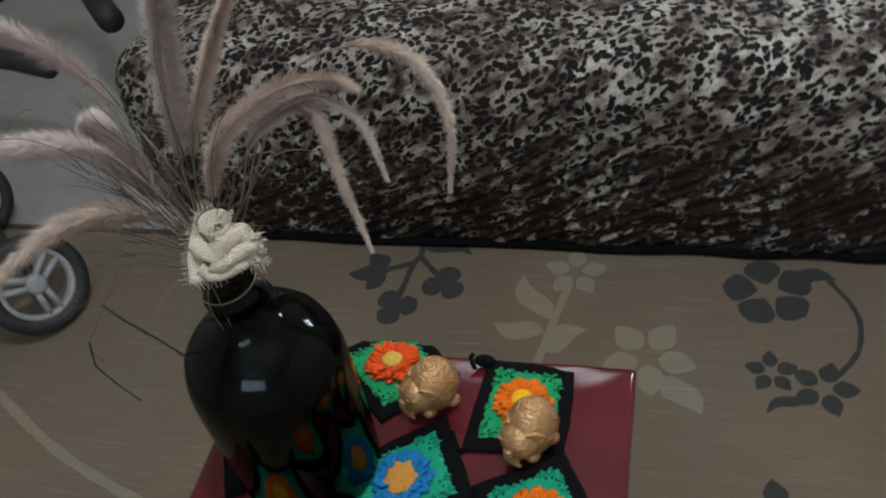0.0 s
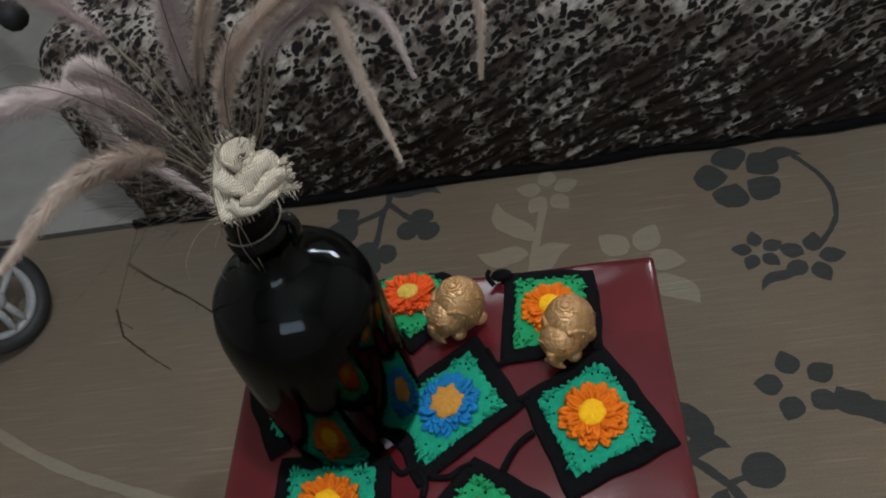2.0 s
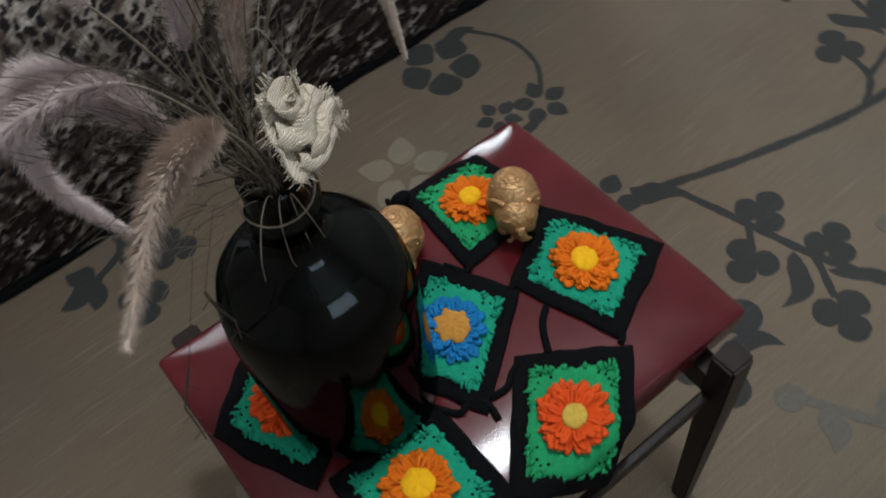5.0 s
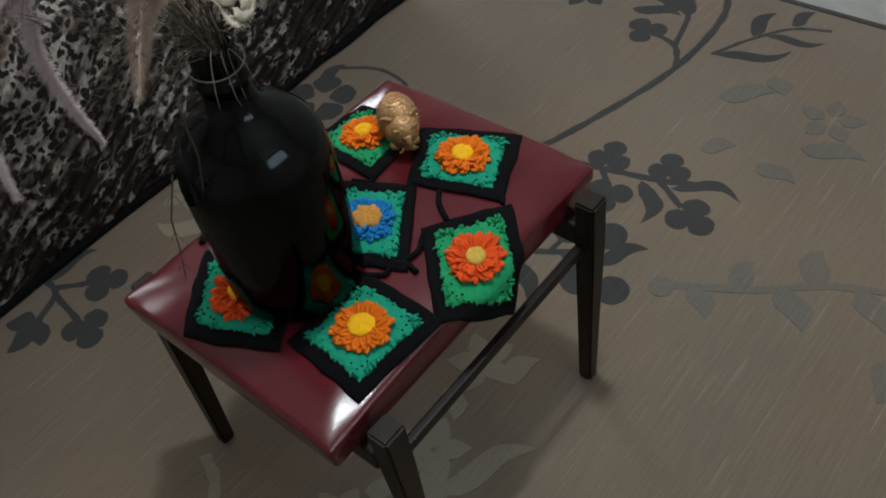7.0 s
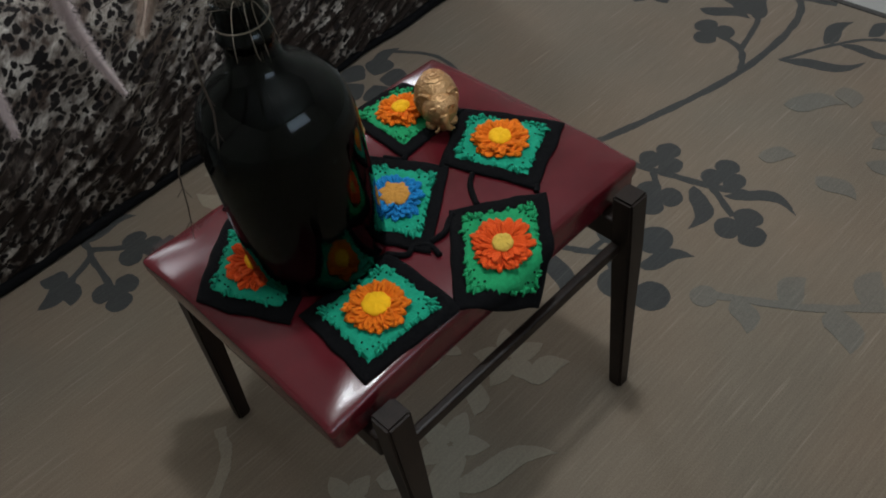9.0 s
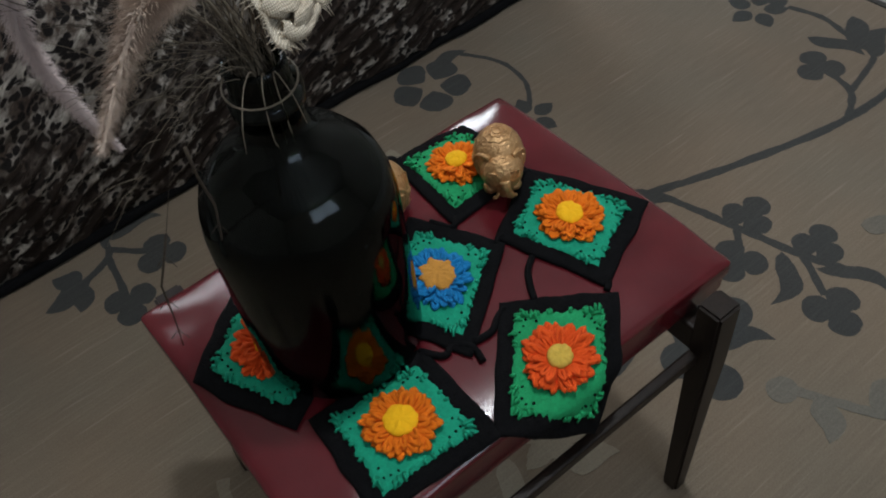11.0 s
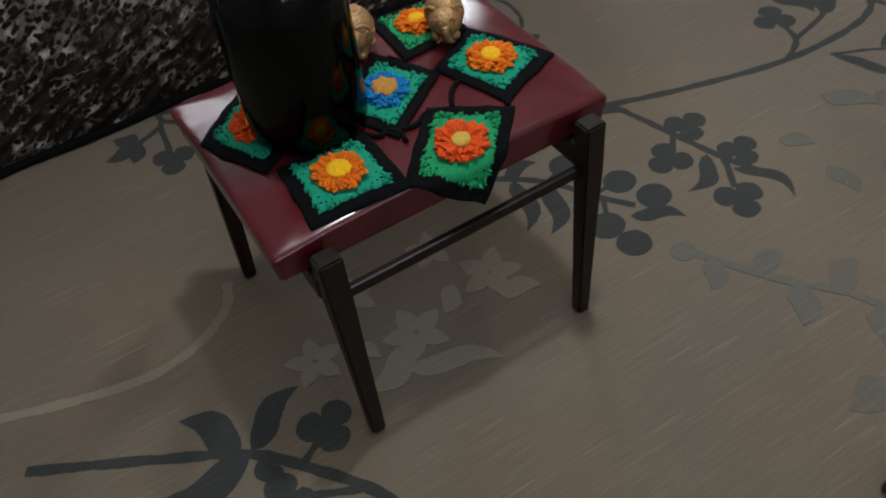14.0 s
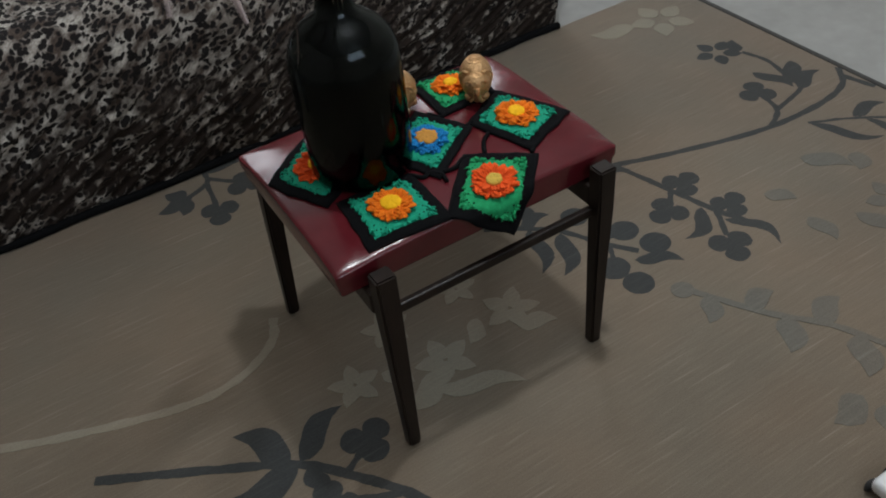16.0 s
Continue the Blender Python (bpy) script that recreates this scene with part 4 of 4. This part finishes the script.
# drooping dry blades over the neck and two dark bent stems
for pts, w, mat, label in (
        ([(-0.11, -0.012, 0.73), (-0.125, -0.03, 0.742), (-0.14, -0.046, 0.728), (-0.145, -0.050, 0.710)], 0.0005, STRAW, "dry blade hanging over the bottle neck"),
        ([(-0.105, -0.015, 0.73), (-0.117, -0.034, 0.730), (-0.122, -0.042, 0.705), (-0.121, -0.043, 0.695)], 0.0005, STRAW, "dry blade hanging over the bottle neck"),
        ([(-0.10, -0.018, 0.73), (-0.098, -0.034, 0.722), (-0.094, -0.036, 0.695)], 0.0006, STRAW, "dry blade hanging over the bottle neck"),
        ([(-0.115, -0.004, 0.735), (-0.150, -0.03, 0.770), (-0.180, -0.055, 0.742), (-0.178, -0.045, 0.710), (-0.172, -0.030, 0.667), (-0.173, -0.005, 0.603), (-0.177, 0.020, 0.549)], 0.0013, TWIG, "dark snapped dry stem hanging beside the bottle"),
        ([(-0.118, -0.002, 0.735), (-0.165, -0.03, 0.765), (-0.213, -0.060, 0.695), (-0.230, -0.055, 0.653), (-0.232, -0.045, 0.610), (-0.235, -0.030, 0.562)], 0.0010, TWIG, "dark snapped dry stem hanging beside the bottle")):
    p0 = Vector(pts[0]) - Vector((0, 0, 0.06))
    bm = bmesh.new()
    if mat is TWIG:
        # snapped: straight lengths with sharp bends, the far length thicker, with a few side spurs
        line = [p0] + [Vector(p) for p in pts]
        tube(bm, [p - p0 for p in line[:4]], 0.00022, 5)
        tube(bm, [p - p0 for p in line[3:]], lambda t: w * (1.0 - 0.6 * t), 5)
        for a, b in zip(line[3:], line[4:]):
            m = a.lerp(b, 0.4) - p0
            tube(bm, [m, m + Vector((0.004, 0.002, -0.016))], 0.0003, 4)
            tube(bm, [m, m + Vector((-0.007, 0.001, -0.006))], 0.0003, 4)
    else:
        tube(bm, [p - p0 for p in smooth_line([p0] + pts, 8)], lambda t: w * (1 - 0.6 * t), 5)
    ob = part("dry_blade", bm, mat)
    ob.location = p0
    tagged(ob, label, "dried grass", group="dry blades over the neck")


def tuft(label, count, heading, spread, low, high, reach, material, seed):
    """Fine dry grass fanning out of the neck: many hair-thin branching stems."""
    rnd = random.Random(seed)
    root = NECK + Vector((0, 0, -0.08))
    bm = bmesh.new()

    def strand(points, r):
        tube(bm, smooth_line(points, 4), lambda t: r * (1 - 0.7 * t), 3)
    for k in range(count):
        az = radians(heading + rnd.gauss(0, spread))
        el = radians(rnd.uniform(low, high))
        long = reach * rnd.uniform(0.45, 1.0)
        d = Vector((math.cos(az) * math.cos(el), math.sin(az) * math.cos(el), math.sin(el)))
        a = Vector((rnd.uniform(-0.009, 0.009), rnd.uniform(-0.009, 0.009), 0.0))
        lip = a * 1.4 + Vector((0, 0, 0.092))
        mid = lip + d * long * 0.45 + Vector((0, 0, 0.012))
        tip = lip + d * long + Vector((rnd.uniform(-0.012, 0.012), rnd.uniform(-0.012, 0.012), -0.10 * long - 0.2 * long * rnd.random()))
        strand([a, lip, mid, tip], 0.00042)
        for n in range(3):
            p = mid.lerp(tip, rnd.uniform(0.0, 0.8))
            q = p + (d + Vector((rnd.uniform(-0.5, 0.5), rnd.uniform(-0.5, 0.5), rnd.uniform(-0.4, 0.5)))) * rnd.uniform(0.015, 0.045)
            strand([p, p.lerp(q, 0.5) + Vector((0, 0, 0.003)), q], 0.00034)
    ob = part("dry_grass_tuft", bm, material)
    ob.location = root
    tagged(ob, label, "dried grass", kind="stuff")


tuft("dark wispy dry grass fanning out of the bottle neck", 48, 172, 24, 36, 76, 0.22, TWIG, 21)
tuft("straw-coloured wispy dry grass leaning out of the neck", 14, 185, 26, 10, 34, 0.15, STRAW, 22)
tuft("straw-coloured wispy dry grass standing in the bottle", 18, 60, 60, 50, 82, 0.18, STRAW, 23)

# twine wound round the neck
bm = bmesh.new()
tube(bm, [Vector((0.0268 * math.cos(a), 0.0268 * math.sin(a), 0.003 * math.sin(a + 0.6))) for a in [2 * math.pi * k / 24 for k in range(25)]], 0.0008, 6)
twine = tagged(part("twine", bm, STRAW), "thin straw twine wound round the bottle neck", "twine")
twine.location = (BX, BY, BZ + 0.304)


# --- burlap rose ---
def rose():
    """A rose folded from burlap: a rolled heart, puffed folds and a frayed back flap."""
    thing = tagged(base("fabric_rose", (-0.077, -0.016, 0.776)), "cream burlap fabric rose tied at the bottle neck", "fabric flower")
    face = Vector((0.42, -0.66, 0.55)).normalized()
    ex = Vector((0, 0, 1)).cross(face).normalized()
    ey = face.cross(ex)
    rnd = random.Random(3)

    def put(u, v, w):
        return ex * u + ey * v + face * w

    def sheet(grid, name, fringe):
        bm = bmesh.new()
        vs = [[bm.verts.new(p) for p in row] for row in grid]
        for p, q in zip(vs, vs[1:]):
            for k in range(len(p) - 1):
                bm.faces.new((p[k], p[k + 1], q[k + 1], q[k]))
        bmesh.ops.recalc_face_normals(bm, faces=bm.faces)
        bmesh.ops.solidify(bm, geom=bm.faces[:], thickness=0.0012)
        ob = part(name, bm, BURLAP, thing)
        bm = bmesh.new()
        for line, out in fringe:
            for k in range(34):
                f = k / 33 * (len(line) - 1)
                n = min(int(f), len(line) - 2)
                p = line[n].lerp(line[n + 1], f - n)
                q = p + (out + put(rnd.uniform(-0.35, 0.35), rnd.uniform(-0.35, 0.35), rnd.uniform(-0.5, 0.3))) * rnd.uniform(0.003, 0.0085)
                tube(bm, [p, p.lerp(q, 0.55) + face * 0.0005, q], 0.00042, 3)
        part("frayed_threads", bm, BURLAP, ob, "frayed thread fringe")
    # open cup: a rolled hood, high at the back and cut low in front
    grid, lip = [], []
    for k in range(31):
        a = 2 * math.pi * k / 30 - math.pi / 2
        row = []
        for n in range(7):
            f = n / 6
            r = 0.0128 - 0.0060 * f ** 1.5 + 0.0008 * math.sin(3 * a)
            rise = 0.5 + 0.5 * math.sin(a)
            cu, cv = 0.004 + 0.002 * f, 0.0225 - 0.019 * f
            row.append(put(cu + r * math.cos(a), cv + r * (0.62 + 0.28 * rise) * math.sin(a), 0.0105 - 0.0085 * f - 0.006 * rise * (1 - f) + 0.0008 * math.sin(5 * a + n)))
        grid.append(row)
        lip.append(row[0])
    sheet(grid, "rolled_cup", [(lip[13:23], put(-0.1, 0.95, 0.2)), (lip[5:9], put(0.6, 0.6, 0.2))])
    # small rolled heart inside the cup
    grid = []
    for k in range(20):
        a = k * 0.36 + 2.2
        r = 0.0022 + 0.0032 * k / 20
        grid.append([put(0.007 + r * math.cos(a), 0.0175 + r * 0.8 * math.sin(a), w + 0.0006 * math.sin(a * 2)) for w in (-0.002, 0.003, 0.0075)])
    sheet(grid, "rolled_heart", [])
    # folded bands, each a puffed strip turned in along both edges
    for line, width, lift, fringe in (
            (((-0.018, 0.012), (-0.012, 0.002), (-0.004, -0.002), (0.004, -0.001)), 0.0095, 0.0065, False),
            (((-0.012, -0.009), (0.000, 0.000), (0.012, 0.006), (0.022, 0.004), (0.027, -0.003)), 0.0105, 0.0115, True),
            (((-0.013, -0.011), (-0.004, -0.0145), (0.010, -0.0125), (0.024, -0.0105)), 0.0075, 0.0110, False),
            (((0.006, -0.012), (0.014, -0.0095), (0.022, -0.0085), (0.031, -0.0125)), 0.0080, 0.0095, True),
            (((-0.021, -0.010), (-0.012, -0.0215), (0.004, -0.0225), (0.018, -0.0200)), 0.0060, 0.0060, True)):
        path = smooth_line([Vector((x, y, 0)) for x, y in line], 6)
        grid = []
        for k, p in enumerate(path):
            d = (path[min(k + 1, len(path) - 1)] - path[max(k - 1, 0)]).normalized()
            t = k / (len(path) - 1)
            full = 0.62 + 0.38 * math.sin(math.pi * min(1.0, 0.08 + t * 0.95)) ** 0.6
            row = []
            for n in range(11):
                q = math.pi * (n / 10 * 1.16 - 0.08)
                across, up = -math.cos(q) * width * full, math.sin(q) * lift * full
                v = put(p.x - d.y * across, p.y + d.x * across, up - 0.001)
                row.append(v + noise.noise_vector(v * 120) * 0.0024 + noise.noise_vector(v * 320) * 0.0007)
            grid.append(row)
        sheet(grid, "fabric_fold", [(grid[-1], put(0.8, -0.1, 0.0))] if fringe else [])
    # back flap with frayed edges
    grid = []
    for k in range(13):
        t = k / 12
        left = Vector((-0.006, 0.035)).lerp(Vector((-0.034, -0.020)), t) + Vector((-0.005 * math.sin(math.pi * t), 0.0))
        right = Vector((0.006, 0.030)).lerp(Vector((0.032, -0.026)), t)
        row = []
        for n in range(11):
            f = n / 10
            p = left.lerp(right, f)
            row.append(put(p.x, p.y - 0.003 * math.sin(f * 7) * t, -0.007 + 0.006 * (1 - math.sin(math.pi * f)) + 0.002 * math.sin(k * 1.1 + n)))
        grid.append(row)
    sheet(grid, "back_flap", [([row[0] for row in grid], put(-0.9, 0.15, 0.1)), (grid[-1], put(0.1, -0.9, 0.1)), ([row[-1] for row in grid[5:]], put(0.9, 0.1, 0))])

    thing.scale = (0.93, 0.93, 0.93)


rose()


# --- gold elephants ---
def elephant_mesh():
    """A small plump elephant that faces along -y, its feet at z 0, all in low relief on an egg-like body."""
    bm = bmesh.new()
    ball(bm, (0, 0.008, 0.036), (0.0285, 0.0315, 0.0350), None, 30, 22)
    ball(bm, (0, 0.006, 0.018), (0.0240, 0.0290, 0.0175), None, 26, 16)
    ball(bm, (0, -0.014, 0.033), (0.0235, 0.0215, 0.0245), Matrix.Rotation(0.35, 3, "X"), 26, 20)
    ball(bm, (0, -0.024, 0.018), (0.0095, 0.0095, 0.0165), Matrix.Rotation(0.15, 3, "X"), 16, 14)

    def on_body(a, h):
        """A point of the body's side, a from the front round to the back, h above the feet."""
        f = math.sqrt(max(0.05, 1 - ((h - 0.036) / 0.035) ** 2))
        return Vector((0.0285 * f * math.sin(a), 0.008 - 0.0315 * f * math.cos(a), h))
    for s in (-1, 1):
        ball(bm, (s * 0.0130, -0.010, 0.0065), (0.0085, 0.0095, 0.0072), None, 14, 8)
        ball(bm, (s * 0.0150, 0.021, 0.0065), (0.0090, 0.0100, 0.0072), None, 14, 8)
        # ear: a thick curled ridge over a fan of folds
        tube(bm, smooth_line([(s * 0.0125, -0.0165, 0.0545), (s * 0.0200, -0.0085, 0.0535), (s * 0.0262, -0.0010, 0.0460), (s * 0.0275, 0.0010, 0.0340)], 5), lambda t: 0.0034 * (1 - 0.55 * t), 8)
        for k in range(5):
            tube(bm, smooth_line([on_body(s * (1.15 + 0.16 * k), 0.044 - 0.002 * k), on_body(s * (1.05 + 0.17 * k), 0.032), on_body(s * (1.0 + 0.15 * k), 0.020)], 4), 0.0013, 5)
        for r in (0.0044, 0.0022):
            tube(bm, [Vector((s * 0.0125 + r * math.cos(q), -0.0315 - r * 0.35 * math.sin(q) + s * 0.3 * r * math.cos(q), 0.0440 + r * math.sin(q))) for q in [2 * math.pi * k / 12 for k in range(13)]], 0.0010, 5)
        tube(bm, smooth_line([(s * 0.006, -0.0290, 0.0150), (s * 0.0095, -0.0315, 0.0100), (s * 0.0125, -0.0300, 0.0085)], 4), 0.0018, 6)
        tube(bm, smooth_line([on_body(s * 1.5, 0.060), on_body(s * 2.1, 0.050), on_body(s * 2.3, 0.036), on_body(s * 2.4, 0.020)], 4), 0.0013, 5)
    # trunk, tucked in
    tube(bm, smooth_line([(0, -0.0335, 0.0360), (0.001, -0.0360, 0.0260), (0.003, -0.0335, 0.0150), (0.008, -0.0300, 0.0080)], 5), lambda t: 0.0062 * (1 - 0.45 * t), 10)
    # blanket and forehead medallions
    for r, petals in ((0.0045, 0.0), (0.0085, 0.10), (0.0145, 0.06)):
        pts = []
        for k in range(33):
            q = 2 * math.pi * k / 32
            rr = r * (1 + petals * math.cos(8 * q))
            x, y = rr * math.cos(q), rr * math.sin(q)
            pts.append(Vector((x, 0.008 + y, 0.0362 + 0.035 * math.sqrt(1 - (x / 0.0285) ** 2 - (y / 0.0315) ** 2))))
        tube(bm, pts, 0.0011, 5)
    for r in (0.0028, 0.0058):
        tube(bm, [Vector((r * math.cos(q), -0.0245 + 0.8 * r * math.sin(q), 0.0535 + 0.55 * r * math.sin(q) - 12 * (r * math.cos(q)) ** 2)) for q in [2 * math.pi * k / 14 for k in range(15)]], 0.0010, 5)
    low = min(v.co.z for v in bm.verts)
    bmesh.ops.translate(bm, vec=(0, 0, -low), verts=bm.verts)
    bmesh.ops.scale(bm, vec=(0.95, 0.95, 0.95), verts=bm.verts)
    return bm


elephant = part("elephant_figurine", elephant_mesh(), GOLD)
tagged(elephant, "small gold-painted elephant figurine on the crochet doily", "figurine", group="gold elephants")
elephant.matrix_world = pose(0.136, 0.052, seat_top(0.136, 0.052) + 0.0055, 0, 0, -32)
other = copy_thing(elephant, pose(0.016, 0.098, seat_top(0.016, 0.098) + 0.0045, 0, 0, -48))


# --- pushchair parts beside the sofa ---
def wheel(name, parent, at, turn, radius, width):
    w = base(name, at)
    w.parent = parent
    w.rotation_euler = [radians(a) for a in turn]
    bm, _ = lathe([(radius * 0.72, -width / 2), (radius * 0.93, -width / 2), (radius, -width * 0.28), (radius, width * 0.28), (radius * 0.93, width / 2), (radius * 0.72, width / 2), (radius * 0.72, -width / 2)], 36)
    part("tyre", bm, RUBBER, w, "black rubber tyre")
    bm, _ = lathe([(radius * 0.62, -width * 0.4), (radius * 0.73, -width * 0.45), (radius * 0.73, width * 0.45), (radius * 0.62, width * 0.4), (radius * 0.62, -width * 0.4)], 36)
    for k in range(3):
        a = 2 * math.pi * k / 3 + 0.5
        m = Matrix.Rotation(a, 4, "Z")
        for s in (-1, 1):
            tube(bm, [m @ Vector((0.0, s * radius * 0.07, width * 0.22)), m @ Vector((radius * 0.66, s * radius * 0.13, width * 0.22))], radius * 0.075, 6)
    b2, rr = lathe([(radius * 0.2, -width * 0.5), (radius * 0.2, width * 0.45), (radius * 0.12, width * 0.52)], 18)
    b2.faces.new(rr[-1])
    part("rim", bm, GREY_PLASTIC, w, "pale grey three-spoked rim")
    part("hub", b2, GREY_PLASTIC, w)
    return w


pram = tagged(base("pushchair", (-1.1, 0.55, 0)), "folded pushchair with grey three-spoked wheels on the rug edge", "pushchair")
wheel("wheel", pram, (0.16, -0.045, 0.098), (64, 0, 62), 0.102, 0.034)
wheel("wheel", pram, (-0.17, 0.19, 0.098), (64, 0, 62), 0.102, 0.034)
for pts, r, mat in (([(0.15, -0.03, 0.098), (0.02, 0.06, 0.11), (-0.10, 0.16, 0.098)], 0.012, RUBBER), ([(0.02, 0.06, 0.11), (-0.05, -0.06, 0.14), (-0.2, -0.2, 0.3)], 0.011, RUBBER),
                    ([(-0.03, 0.10, 0.10), (-0.22, 0.30, 0.22), (-0.16, 0.44, 0.30), (0.04, 0.41, 0.30)], 0.024, RUBBER), ([(-0.2, 0.30, 0.22), (-0.35, 0.7, 0.3), (-0.18, 0.86, 0.30), (0.08, 0.62, 0.29)], 0.032, RUBBER)):
    bm = bmesh.new()
    tube(bm, smooth_line(pts, 6), r, 10)
    part("frame_tube", bm, mat, pram)

# --- small things ---
toy = tagged(base("toy", (0.345, -0.69, 0.0)), "small white plastic toy with black wheels lying on the rug", "toy")
part("toy_body", rounded_box((-0.03, -0.02, 0.012), (0.03, 0.02, 0.04), 0.01, 4, (2, 2, 2)), WHITE_PLASTIC, toy)
for x in (-0.02, 0.02):
    for y in (-0.022, 0.022):
        bm = bmesh.new()
        ball(bm, (x, y, 0.0125), (0.0125, 0.006, 0.0125), None, 14, 8)
        part("toy_wheel", bm, RUBBER, toy)
cushion = tagged(part("cushion", rounded_box((-0.13, -0.1, 0), (0.13, 0.1, 0.07), 0.034, 5, (6, 6, 2)), WHITE_PLASTIC), "pale blue-white folded cloth lying on the throw", "cloth")
cushion.location = (-0.47, 1.13, 0.455)
lamp = tagged(base("pendant_lamp", (LX, LY, LZ)), "bare round bulb on a cord from the ceiling, switched on", "lamp")
bm, rr = lathe([(0.022, 0.082), (0.026, 0.088), (0.026, 0.12), (0.012, 0.13)], 24)
bm.faces.new(rr[-1])
part("lamp_holder", bm, WHITE_PLASTIC, lamp)
bm = bmesh.new()
tube(bm, [Vector((0, 0, 0.128)), Vector((0, 0, TOP - LZ + 0.002))], 0.004, 8)
part("cord", bm, RUBBER, lamp)
